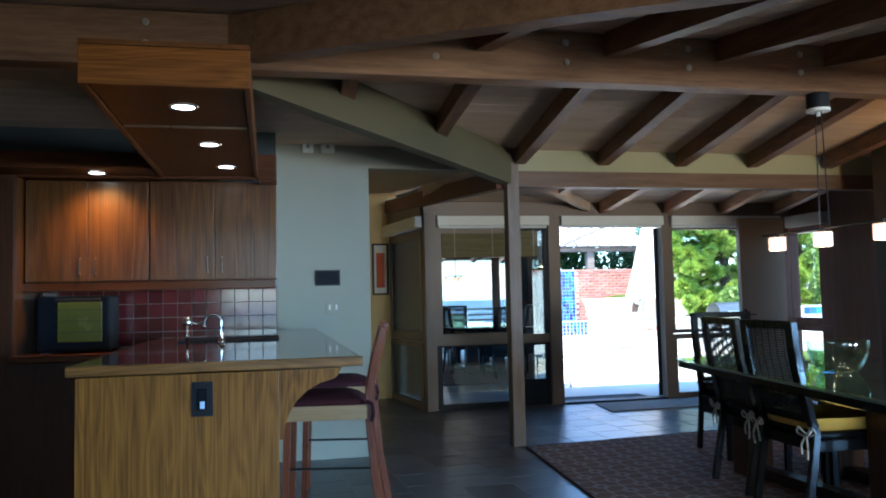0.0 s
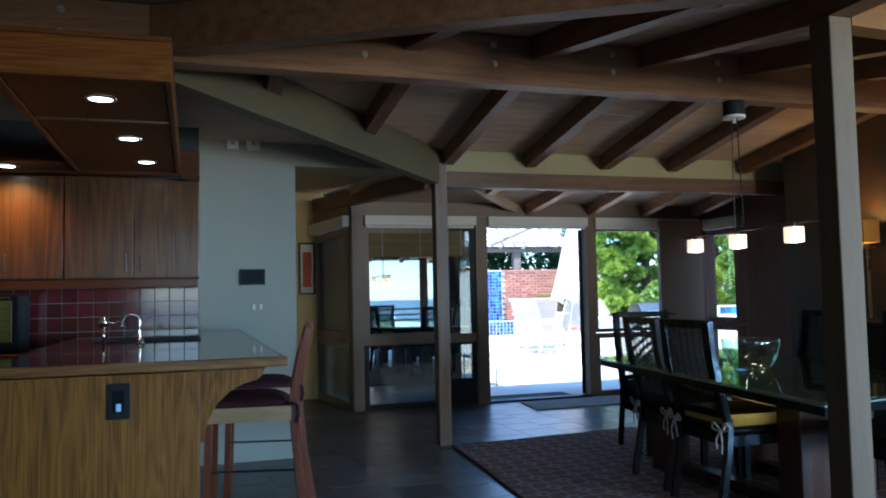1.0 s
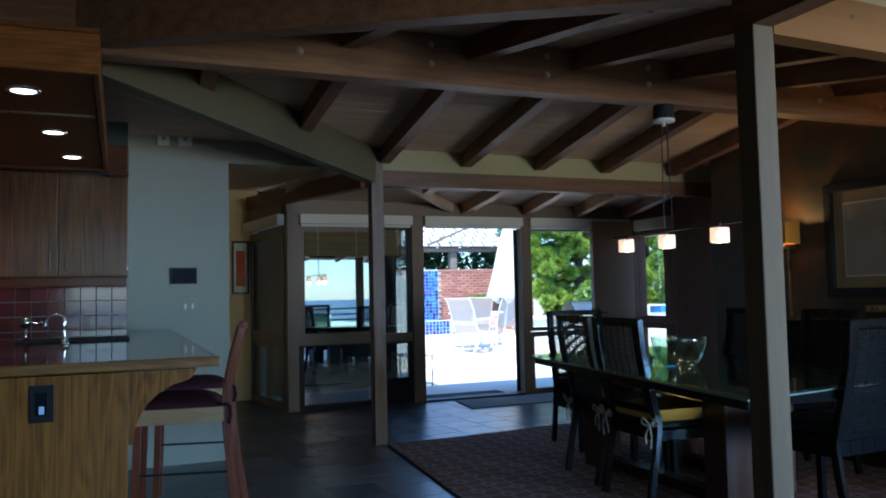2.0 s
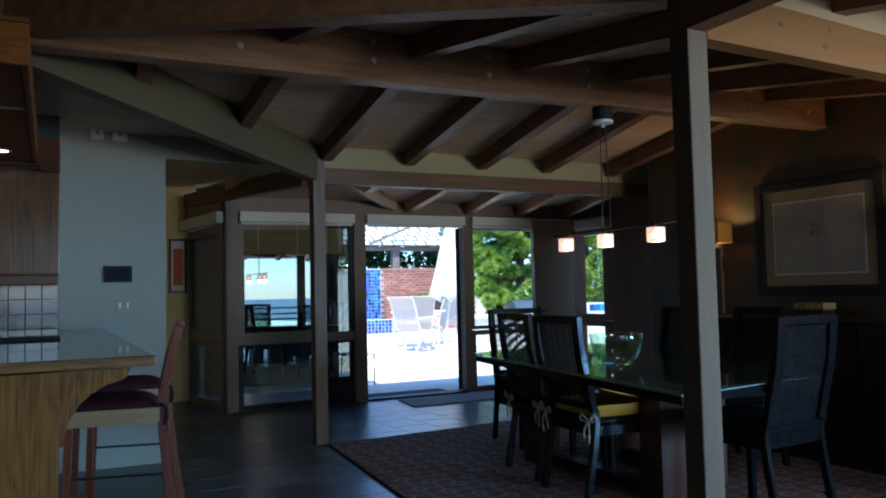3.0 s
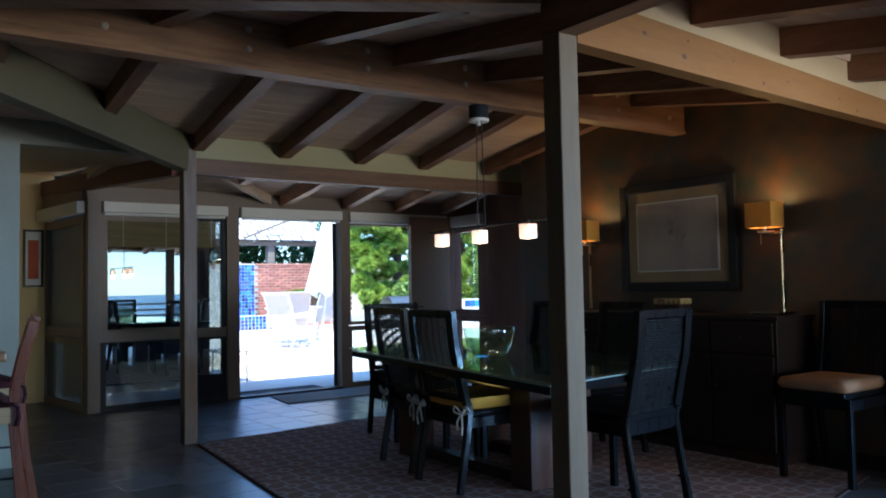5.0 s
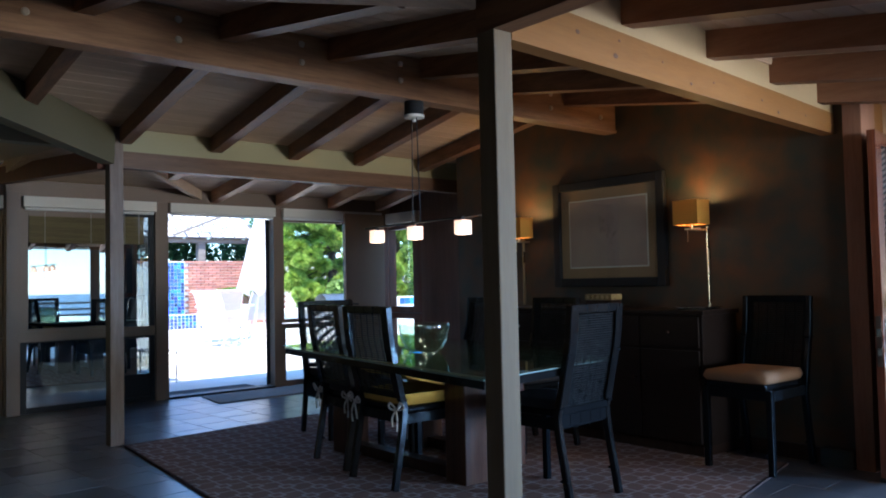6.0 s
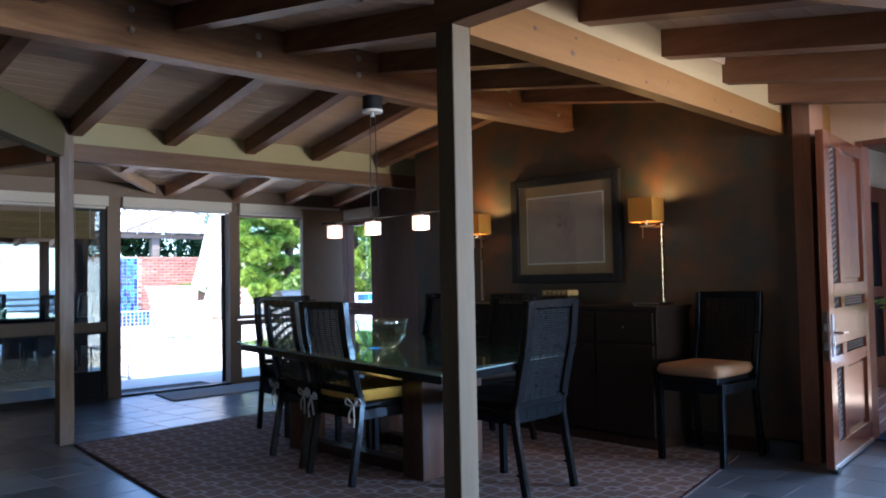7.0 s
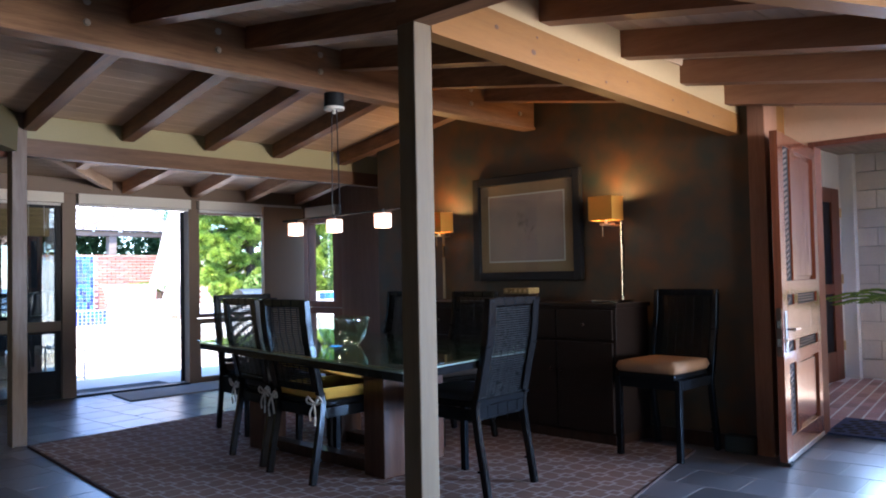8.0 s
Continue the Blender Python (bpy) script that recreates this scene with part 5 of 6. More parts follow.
# upper cabinets
def cabinet(name, label, x0, x1, y0, y1, z0, z1, doors, mat, group=""):
    c = thing(name, label, "cabinet", ((x0 + x1) / 2, y1, z0), group)
    ox, oy = (x0 + x1) / 2, y1
    part("body", B((x0 - ox, x1 - ox, y0 + 0.021 - oy, 0, 0, z1 - z0)), M_CAB, c)
    wd = (x1 - x0) / doors
    for k in range(doors):
        a, b = x0 + k * wd + 0.0015 - ox, x0 + (k + 1) * wd - 0.0015 - ox
        d = part("door", bevel(B((a, b, y0 - oy, y0 + 0.02 - oy, 0.004, z1 - z0 - 0.004)), 0.004), mat, c)
        hx = b - 0.045 if k % 2 == 0 else a + 0.045
        bm = pipe(bmesh.new(), [(hx, y0 - oy, 0.05), (hx, y0 - 0.025 - oy, 0.055), (hx, y0 - 0.03 - oy, 0.10), (hx, y0 - 0.025 - oy, 0.145), (hx, y0 - oy, 0.15)], 0.005, 8)
        part("handle", bm, M_HANDLE, d, "dull metal bow handle")
    return c


cabinet("wall_cabinet", "dark stained cherry wall cabinet above the counter", -1.52, -0.772, 5.49, 5.875, 1.37, 2.03, 2, M_CAB, "wall cabinets")
cabinet("wall_cabinet", "cherry wall cabinet beside the plaster wall", -0.765, 0.052, 5.49, 5.875, 1.37, 2.03, 2, M_CAB, "wall cabinets")
t = thing("light_rail", "cherry light rail under the wall cabinets", "trim", (0, 0, 0), kind="structure")
part("board", bevel(B((-1.9, 0.045, 5.495, 5.53, 1.31, 1.366)), 0.006), M_CABX, t)
cabinet("tall_cabinet", "cherry tall kitchen cabinet, shade put into its colour", -2.3, -1.53, 5.3, 5.875, 0.0, 2.03, 2, M_CABSHADE)
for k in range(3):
    cabinet("base_cabinet", "cherry base cabinet under the counter, shade put into its colour", -1.525 + k * 0.525, -1.005 + k * 0.525, 5.25, 5.875, 0.0, 0.88, 1, M_CABSHADE, "base cabinets")
t = thing("counter_top", "dark red polished counter along the kitchen wall", "worktop", (0, 0, 0))
part("slab", bevel(B((-1.525, 0.05, 5.2, 5.86, 0.885, 0.92)), 0.006), M_REDTOP, t)
part("edge", bevel(B((-1.525, 0.05, 5.18, 5.199, 0.882, 0.922)), 0.004), M_CABX, t)
# backsplash tiles
bs = structure("backsplash", B((-1.52, 0.053, 5.866, 5.879, 0.921, 1.37)), M_SPLASHGROUT, "burgundy glazed tile backsplash", "backsplash")
tm = None
for r in range(5):
    for k in range(16):
        x, z = 0.05 - (k + 1) * 0.0975, 0.925 + r * 0.0975
        if tm is None:
            tm = mesh("tile", bevel(B((0.002, 0.0955, 0, 0.009, 0.002, 0.0955)), 0.002, 1), M_GLAZE)
        o = new("tile", tm)
        o.location = (x, 5.857, z)
        o.parent = bs
# countertop appliance
ap = thing("countertop_oven", "black countertop oven with a yellow-green glass front", "oven", (-1.2, 5.5, 0.92))
part("body", bevel(B((-0.21, 0.21, -0.15, 0.2, 0.01, 0.36)), 0.012), M_DARKPLASTIC, ap)
part("front_glass", bevel(B((-0.09, 0.17, -0.158, -0.15, 0.07, 0.32)), 0.004), M_OLIVEGLASS, ap, "yellow-green glass front")
for z in (0.13, 0.20, 0.27):
    part("rack_bar", B((-0.11, 0.17, -0.162, -0.159, z, z + 0.004)), M_DARKWOOD, ap)
part("handle", rod(bmesh.new(), (-0.1, -0.175, 0.335), (0.16, -0.175, 0.335), 0.007), M_BLACKFRAME, ap)

# stools
def stool(name, label):
    s = thing(name, label, "stool", (0, 0, 0), "bar stools")
    bm = bmesh.new()
    n, w = 10, 0.21
    grid = {}
    for k in (0, 1):
        for i in range(n + 1):
            for j in range(n + 1):
                u, v = i / n * 2 - 1, j / n * 2 - 1
                e = max(abs(u), abs(v))
                h = 0.062 * (1 - e ** 3.2) if k else 0.0
                grid[k, i, j] = bm.verts.new((u * w, v * 0.2, 0.685 + h))
    for k in (0, 1):
        for i in range(n):
            for j in range(n):
                bm.faces.new((grid[k, i, j], grid[k, i + 1, j], grid[k, i + 1, j + 1], grid[k, i, j + 1]))
    bmesh.ops.remove_doubles(bm, verts=bm.verts, dist=0.0004)
    part("seat_pad", bm, M_MAROON, s, "maroon padded seat", smooth=True)
    for b in ((-0.215, 0.215, -0.2, -0.178, 0.61, 0.684), (-0.215, 0.215, 0.178, 0.2, 0.61, 0.684), (-0.215, -0.193, -0.177, 0.177, 0.61, 0.684), (0.193, 0.215, -0.177, 0.177, 0.61, 0.684)):
        part("seat_rail", bevel(B(b), 0.004), M_PALEWOOD, s, "pale wooden seat rail")
    for sy in (-1, 1):
        part("front_leg", bar(bmesh.new(), (-0.21, sy * 0.18, 0.0), (-0.19, sy * 0.178, 0.609), 0.034, 0.036, (0, 1, 0)), M_STOOLWOOD, s)
        pts = [(0.30, sy * 0.185, 0.0), (0.25, sy * 0.185, 0.3), (0.222, sy * 0.185, 0.62), (0.225, sy * 0.185, 0.75), (0.262, sy * 0.185, 0.92), (0.305, sy * 0.185, 1.07)]
        turn = Matrix.Rotation(radians(90), 4, "Z")
        bm = sweep(bmesh.new(), [turn.inverted() @ Vector(p) for p in pts], 0.03, 0.042)
        bmesh.ops.transform(bm, matrix=turn, verts=bm.verts)
        part("back_leg", bevel(bm, 0.004, 1), M_STOOLWOOD, s)
    for z, x in ((0.80, 0.24), (0.90, 0.262), (1.02, 0.296)):
        bm = bmesh.new()
        pts = [(x + 0.012 * (1 - (k / 4 - 1) ** 2), -0.175 + k * 0.35 / 8, z) for k in range(9)]
        for a, b in zip(pts, pts[1:]):
            bar(bm, a, b, 0.018, 0.055 if z > 1 else 0.04)
        part("back_slat", bm, M_STOOLWOOD, s)
    part("footrest", rod(bmesh.new(), (-0.2, -0.17, 0.37), (0.235, -0.17, 0.36), 0.006), M_BLACKFRAME, s)
    part("tie", pipe(bmesh.new(), [(0.21, -0.205, 0.70), (0.24, -0.21, 0.69), (0.245, -0.212, 0.64), (0.235, -0.212, 0.6)], 0.009, 8), M_MAROON, s, "maroon tie tape", smooth=True)
    return s


st = stool("bar_stool", "reddish wooden bar stool with a maroon padded seat at the peninsula")
st.matrix_world = pose(0.29, 4.28, 0, 0, 0, -7)
copy_thing(st, pose(0.42, 5.1, 0, 0, 0, -6))

# wall fittings
t = thing("wall_display", "dark wall-mounted touch display on the plaster wall", "display", (0.444, 6.198, 1.388))
part("bezel", bevel(B((-0.095, 0.095, -0.02, 0, -0.06, 0.06)), 0.004), M_BLACKFRAME, t)
part("screen", B((-0.083, 0.083, -0.0215, -0.0205, -0.048, 0.048)), M_DARKPLASTIC, t)
t = thing("light_switch", "grey double light switch plate on the plaster wall", "switch", (0.481, 6.198, 1.16))
part("plate", bevel(B((-0.054, 0.054, -0.008, 0, -0.054, 0.054)), 0.003), M_GREY, t)
for x in (-0.026, 0.026):
    part("rocker", bevel(B((x - 0.008, x + 0.008, -0.016, -0.008, -0.02, 0.02)), 0.002), M_VALANCE, t)
for x, w in ((0.303, 0.043), (0.456, 0.052)):
    t = thing("wall_sensor", "small beige alarm box high on the plaster wall", "alarm box", (x, 6.198, 2.41), "alarm boxes")
    part("housing", bevel(B((-w, w, -0.04, 0, -0.05, 0.05)), 0.008), M_VALANCE, t)
    part("lens", rod(bmesh.new(), (0, -0.04, 0), (0, -0.044, 0), 0.015, 0.012, 12), M_GREY, t)
t = thing("hall_picture", "narrow red-orange picture in a dark wooden frame", "picture", (1.34, 9.656, 1.575))
for b in ((-0.1, -0.078, -0.03, 0, -0.315, 0.315), (0.078, 0.1, -0.03, 0, -0.315, 0.315), (-0.077, 0.077, -0.029, 0, 0.293, 0.315), (-0.077, 0.077, -0.029, 0, -0.315, -0.293)):
    part("frame_side", bevel(B(b), 0.004), M_DARKWOOD, t)
part("mat", B((-0.077, 0.077, -0.012, -0.003, -0.293, 0.293)), M_VALANCE, t)
part("print", B((-0.052, 0.052, -0.015, -0.0125, -0.225, 0.2)), M_ORANGE, t, "red-orange print")

# ---- outdoors: patio, garden, entry court, sea ----
bm = bmesh.new()
prof = [(-4000, -30.5), (-60, -30.0), (-34, -12.0), (-22, -2.0), (-14, -0.32), (-8, -0.26), (8.0, -0.26), (60, -0.26), (4000, -0.3)]
rows = [[bm.verts.new((x, y, z)) for x in (-4000, -60, -12, 12, 60, 4000)] for y, z in prof]
for a, b in zip(rows, rows[1:]):
    for i in range(5):
        bm.faces.new((a[i], a[i + 1], b[i + 1], b[i]))
structure("ground", bm, M_GROUND, "dry garden ground falling away to the sea", "ground")
bm = bmesh.new()
bm.faces.new([bm.verts.new(p) for p in ((-4800, -4900, -26), (4800, -4900, -26), (4800, -45, -26), (-4800, -45, -26))])
structure("water", bm, M_SEA, "calm blue sea reaching the horizon", "sea")
structure("patio", B((1.72, 26, 8.52, 12.4, -0.26, -0.03), (1.72, 26, 12.4, 21, -0.26, 0.14)), M_CONCRETE, "sunlit pale concrete patio with one step", "patio")
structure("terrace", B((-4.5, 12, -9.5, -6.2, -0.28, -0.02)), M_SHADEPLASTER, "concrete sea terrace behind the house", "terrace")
rl = thing("terrace_railing", "weathered wooden railing at the sea terrace edge", "railing", (0, 0, 0))
for z in (0.4, 0.58, 0.77):
    part("rail", bevel(B((-4.5, 14, -9.44, -9.38, z - 0.03, z + 0.03)), 0.006), M_FENCE, rl)
for k in range(10):
    part("post", bevel(B((-4.4 + k * 2.0, -4.3 + k * 2.0, -9.36, -9.26, -0.02, 0.82)), 0.006), M_FENCE, rl)
# Added dark backing for the coated panes; its shade is in the colour.
structure("wing_wall", B((1.72, 3.62, 10.6, 10.75, -0.2, 2.7)), M_DARKPANEL, "wall of the house wing, shade put into its dark colour", "wall")

# Unseen roof added to keep direct sun out of the hall.
structure("wing_roof", B((1.55, 3.2, 9.15, 10.9, 2.62, 2.75)), M_DARKPANEL, "added unseen roof that keeps sun off the hall windows", "roof")

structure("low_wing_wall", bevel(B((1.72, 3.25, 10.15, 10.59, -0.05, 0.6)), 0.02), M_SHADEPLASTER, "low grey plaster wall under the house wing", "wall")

# brick garden wall with single bricks
bwall = structure("garden_wall", B((4.7, 12.5, 20.03, 20.3, 0.14, 1.81)), M_PALEGROUT, "weathered red brick garden wall behind the patio", "wall")
bk = mesh("brick", bevel(B((0, 0.205, 0, 0.1, 0, 0.064)), 0.004, 1), M_BRICK)
for r in range(22):
    for k in range(13):
        o = new("brick", bk)
        o.location = (8.05 + k * 0.217 + (0.108 if r % 2 else 0), 20.0 + 0.006 * math.sin(r * 3.1 + k * 1.7), 0.17 + r * 0.0745)
        o.parent = bwall
part("coping", bevel(B((4.7, 12.5, 19.99, 20.32, 1.812, 1.86)), 0.01), M_BRICK, bwall, "brick coping course")
# tiled fountain column and trough
ft = thing("wall_fountain", "cobalt blue tiled wall fountain with a low trough", "fountain", (7.765, 19.6, 0.14))
part("column", B((-0.8, 0.12, 0.0, 0.38, 0, 1.7)), M_PALEGROUT, ft)
part("trough", B((-0.82, 0.55, -0.4, -0.02, 0, 0.36)), M_PALEGROUT, ft)
tl = mesh("tile", bevel(B((0.004, 0.126, 0, 0.014, 0.004, 0.126)), 0.003, 1), M_BLUETILE)
rnd = random.Random(4)
tf = mesh("tile", bevel(B((0.003, 0.083, 0, 0.012, 0.003, 0.083)), 0.002, 1), M_BLUETILE)
for r in range(19):
    for k in range(10):
        o = new("tile", tf)
        o.location = (-0.775 + k * 0.0885, -0.014, 0.04 + r * 0.0865)
        o.parent = ft
for r in range(4):
    for k in range(14):
        o = new("tile", tf)
        o.location = (-0.8 + k * 0.096, -0.414, 0.01 + r * 0.088)
        o.parent = ft
# leaves
def foliage(count, boxes, size, seed, flat=0.0):
    """Small quads scattered over ellipsoid clumps (x, y, z, rx, ry, rz)."""
    g = np.random.default_rng(seed)
    vol = np.array([b[3] * b[4] * b[5] for b in boxes]) ** 0.7
    who = g.choice(len(boxes), count, p=vol / vol.sum())
    bb = np.array(boxes)[who]
    d = g.normal(size=(count, 3))
    d /= np.linalg.norm(d, axis=1, keepdims=True)
    c = bb[:, :3] + d * bb[:, 3:] * (g.uniform(0.45, 1.08, (count, 1)) ** 0.6)
    a = g.normal(size=(count, 3))
    a /= np.linalg.norm(a, axis=1, keepdims=True)
    b = np.cross(a, g.normal(size=(count, 3)))
    b /= np.linalg.norm(b, axis=1, keepdims=True)
    s = size * g.uniform(0.5, 1.3, (count, 1))
    v = np.concatenate([c - a * s - b * s * 0.35, c + a * s * 0.2 - b * s * 0.5, c + a * s + b * s * 0.1, c - a * s * 0.1 + b * s * 0.5], 1).reshape(-1, 3)
    me = bpy.data.meshes.new("leaves")
    me.from_pydata(v.tolist(), [], np.arange(count * 4).reshape(-1, 4).tolist())
    return me


def needles(count, tufts, length, seed):
    """Slim needles that radiate from round tufts (x, y, z, r)."""
    g = np.random.default_rng(seed)
    tt = np.array(tufts)
    w8 = tt[:, 3] ** 2
    bb = tt[g.choice(len(tt), count, p=w8 / w8.sum())]
    d = g.normal(size=(count, 3)) + (0, 0, 0.25)
    d /= np.linalg.norm(d, axis=1, keepdims=True)
    tip = bb[:, :3] + d * bb[:, 3:] * g.uniform(0.75, 1.08, (count, 1)) * (1, 1, 0.85)
    side = np.cross(d, g.normal(size=(count, 3)))
    side *= 0.011 / np.linalg.norm(side, axis=1, keepdims=True)
    root = tip - d * length * g.uniform(0.7, 1.2, (count, 1))
    v = np.concatenate([root - side, root + side, tip + side * 0.5, tip - side * 0.5], 1).reshape(-1, 3)
    me = bpy.data.meshes.new("needles")
    me.from_pydata(v.tolist(), [], np.arange(count * 4).reshape(-1, 4).tolist())
    return me


def crown(parent, name, me, mat, label=""):
    me.materials.append(mat)
    o = new(name, me)
    o.parent = parent
    return tagged(o, label, kind="stuff")


def clumps(seed, n, cx, cy, cz, rx, ry, rz, s0, s1):
    g = random.Random(seed)
    out = []
    for _ in range(n):
        u, v, w = g.uniform(-1, 1), g.uniform(-1, 1), g.uniform(-1, 1)
        s = g.uniform(s0, s1)
        out.append((cx + u * rx, cy + v * ry, cz + w * rz, s, s, s * 1.25))
    return out


def tree(name, label, x, y, h, seed, mat, cl, count, size):
    t = thing(name, label, "tree", (x, y, -0.1))
    bm = bmesh.new()
    rod(bm, (0, 0, 0), (0.1, 0.05, h * 0.55), 0.14, 0.08, 10)
    rod(bm, (0.1, 0.05, h * 0.55), (0.0, 0.1, h * 0.95), 0.08, 0.03, 8)
    part("trunk", bm, M_BARK, t)
    g = random.Random(seed)
    for k in range(7):
        z = h * (0.25 + 0.09 * k)
        a = g.uniform(0, math.tau)
        part("limb", rod(bmesh.new(), (0.06, 0.03, z), (0.06 + 1.2 * math.cos(a), 0.03 + 1.2 * math.sin(a), z + g.uniform(0.1, 0.6)), 0.04, 0.012, 6), M_BARK, t)
    tufts = [(c[0] - x, c[1] - y, c[2] + 0.1, c[3]) for c in cl]
    for k, c in enumerate(tufts[::3]):
        part("twig", rod(bmesh.new(), (0.05, 0.05, min(h * 0.9, max(0.4, c[2] + 0.5))), c[:3], 0.02, 0.006, 5), M_BARK, t)
    crown(t, "crown", needles(count, tufts, size, seed), mat)
    crown(t, "inner_needles", needles(count // 3, [(*c[:3], c[3] * 0.7) for c in tufts], size, seed + 50), M_PINESHADE, "inner needles, shade put into their dark green")
    return t


tree("pine_tree", "sunlit bright green pine with hanging clumps", 10.6, 17.0, 5.0, 3, M_PINELEAF, clumps(3, 220, 10.75, 17.0, 2.2, 1.55, 0.8, 1.8, 0.16, 0.3) + clumps(4, 45, 9.6, 17.1, 2.6, 0.6, 0.4, 0.9, 0.16, 0.3), 150000, 0.15)
tree("pine_tree", "sunlit green garden tree beyond the fence", 13.6, 18.3, 5.0, 5, M_PINELEAF, clumps(5, 110, 13.8, 18.3, 2.3, 1.5, 0.8, 1.9, 0.2, 0.36), 70000, 0.16)
t = thing("shrub", "sunlit green garden shrub by the side window", "shrub", (12.6, 14.8, -0.1))
crown(t, "leaves", foliage(9000, [(c[0] - 12.6, c[1] - 14.8, c[2] + 0.1, *c[3:]) for c in clumps(8, 16, 12.6, 14.8, 1.6, 0.9, 0.5, 1.0, 0.25, 0.45)], 0.07, 9), M_SHRUB)
t = thing("shrub", "low green shrub under the trees", "shrub", (10.6, 15.6, 0.1))
crown(t, "leaves", foliage(5000, [(c[0] - 10.6, c[1] - 15.6, c[2], *c[3:]) for c in clumps(12, 9, 10.6, 15.6, 0.9, 0.7, 0.3, 0.35, 0.2, 0.35)], 0.06, 13), M_SHRUB)
t = thing("shrub", "green shrub on the sea terrace by the parapet", "shrub", (5.2, -9.0, -0.02))
crown(t, "leaves", foliage(4000, [(c[0] - 5.2, c[1] + 9.0, c[2], *c[3:]) for c in clumps(31, 10, 5.6, -9.0, 0.2, 0.5, 0.15, 0.12, 0.15, 0.24)], 0.06, 33), M_SHRUB)
hd = thing("hedge", "dense dark green hedge above the brick wall", "hedge", (8.5, 22.6, 0.0))
crown(hd, "leaves", foliage(14000, [(c[0] - 8.5, c[1] - 22.6, c[2], *c[3:]) for c in clumps(21, 44, 8.5, 22.6, 1.9, 4.4, 0.4, 0.8, 0.3, 0.55)], 0.085, 22), M_HEDGE)
part("stems", B((-4.2, 4.2, -0.1, 0.1, 0, 1.2)), M_BARK, hd)
fn = thing("garden_fence", "grey painted board fence behind the trees", "fence", (13.0, 20.5, -0.1))
for k in range(12):
    part("board", bevel(B((-3.9, 5.0, 0, 0.025, 0.1 + k * 0.155, 0.245 + k * 0.155)), 0.004, 1), M_GREYFENCE, fn)
for k in range(6):
    part("post", B((-3.8 + k * 1.7, -3.7 + k * 1.7, 0.03, 0.12, 0, 2.0)), M_GREYFENCE, fn)

# patio cover: white tiles on a low pitched roof
pg = thing("patio_cover", "white tiled patio cover on a grey beam and posts", "patio cover", (8.35, 20.65, 0.14))
for x in (0.46, 1.95):
    part("post", bevel(B((x - 0.1, x + 0.1, 0.02, 0.22, 0, 2.24)), 0.01), M_FENCE, pg)
part("beam", bevel(B((-3.0, 2.1, 0.0, 0.24, 2.241, 2.36)), 0.008), M_FENCE, pg)
slope = pose(0, -0.12, 2.385, 30, 0, 0)
part("roof_deck", box(bmesh.new(), -3.1, 2.15, 0.0, 2.4, -0.025, 0.0, slope), M_GREYFENCE, pg, "grey boarded roof deck")
part("brace", bevel(bar(bmesh.new(), (-0.45, -0.08, 2.4), (0.95, -0.08, 2.96), 0.05, 0.07), 0.004), M_FENCE, pg)
sl = mesh("roof_tile", bevel(B((0, 0.275, 0, 0.225, 0.001, 0.03)), 0.005, 1), M_WHITE)
rnd = random.Random(6)
for r in range(8):
    for k in range(15):
        o = new("roof_tile", sl)
        o.matrix_world = slope @ pose(-3.05 + k * 0.342 + (r % 2) * 0.17, 0.01 + r * 0.297, 0.0, rnd.uniform(0, 4), 0, rnd.uniform(-2, 2))
        o.parent = pg

# closed umbrella
um = thing("patio_umbrella", "closed white canvas patio umbrella on a pole", "umbrella", (6.67, 13.0, 0.14))
part("pole", rod(bmesh.new(), (-0.2, 0, 0.05), (0.18, 0, 3.05), 0.024, n=12), M_WHITE, um)
bm = bmesh.new()
n = 48
rings = []
for z, r in ((0.92, 0.31), (0.94, 0.335), (1.15, 0.31), (1.5, 0.265), (2.0, 0.215), (2.5, 0.14), (2.98, 0.035)):
    ring = []
    for i in range(n):
        a = i * math.tau / n
        k = r * (1 + 0.2 * math.cos(8 * a) + 0.05 * math.sin(3 * a))
        ring.append(bm.verts.new((-0.2 + 0.127 * z + k * math.cos(a), k * math.sin(a), z + (0.06 * math.cos(8 * a) if z < 0.95 else 0))))
    rings.append(ring)
for a, b in zip(rings, rings[1:]):
    for i in range(n):
        bm.faces.new((a[i], a[(i + 1) % n], b[(i + 1) % n], b[i]))
part("canopy", bm, M_CANVAS, um, smooth=True)
part("base", rod(bmesh.new(), (-0.2, 0, 0), (-0.2, 0, 0.08), 0.28, 0.26, 28), M_STONE, um)

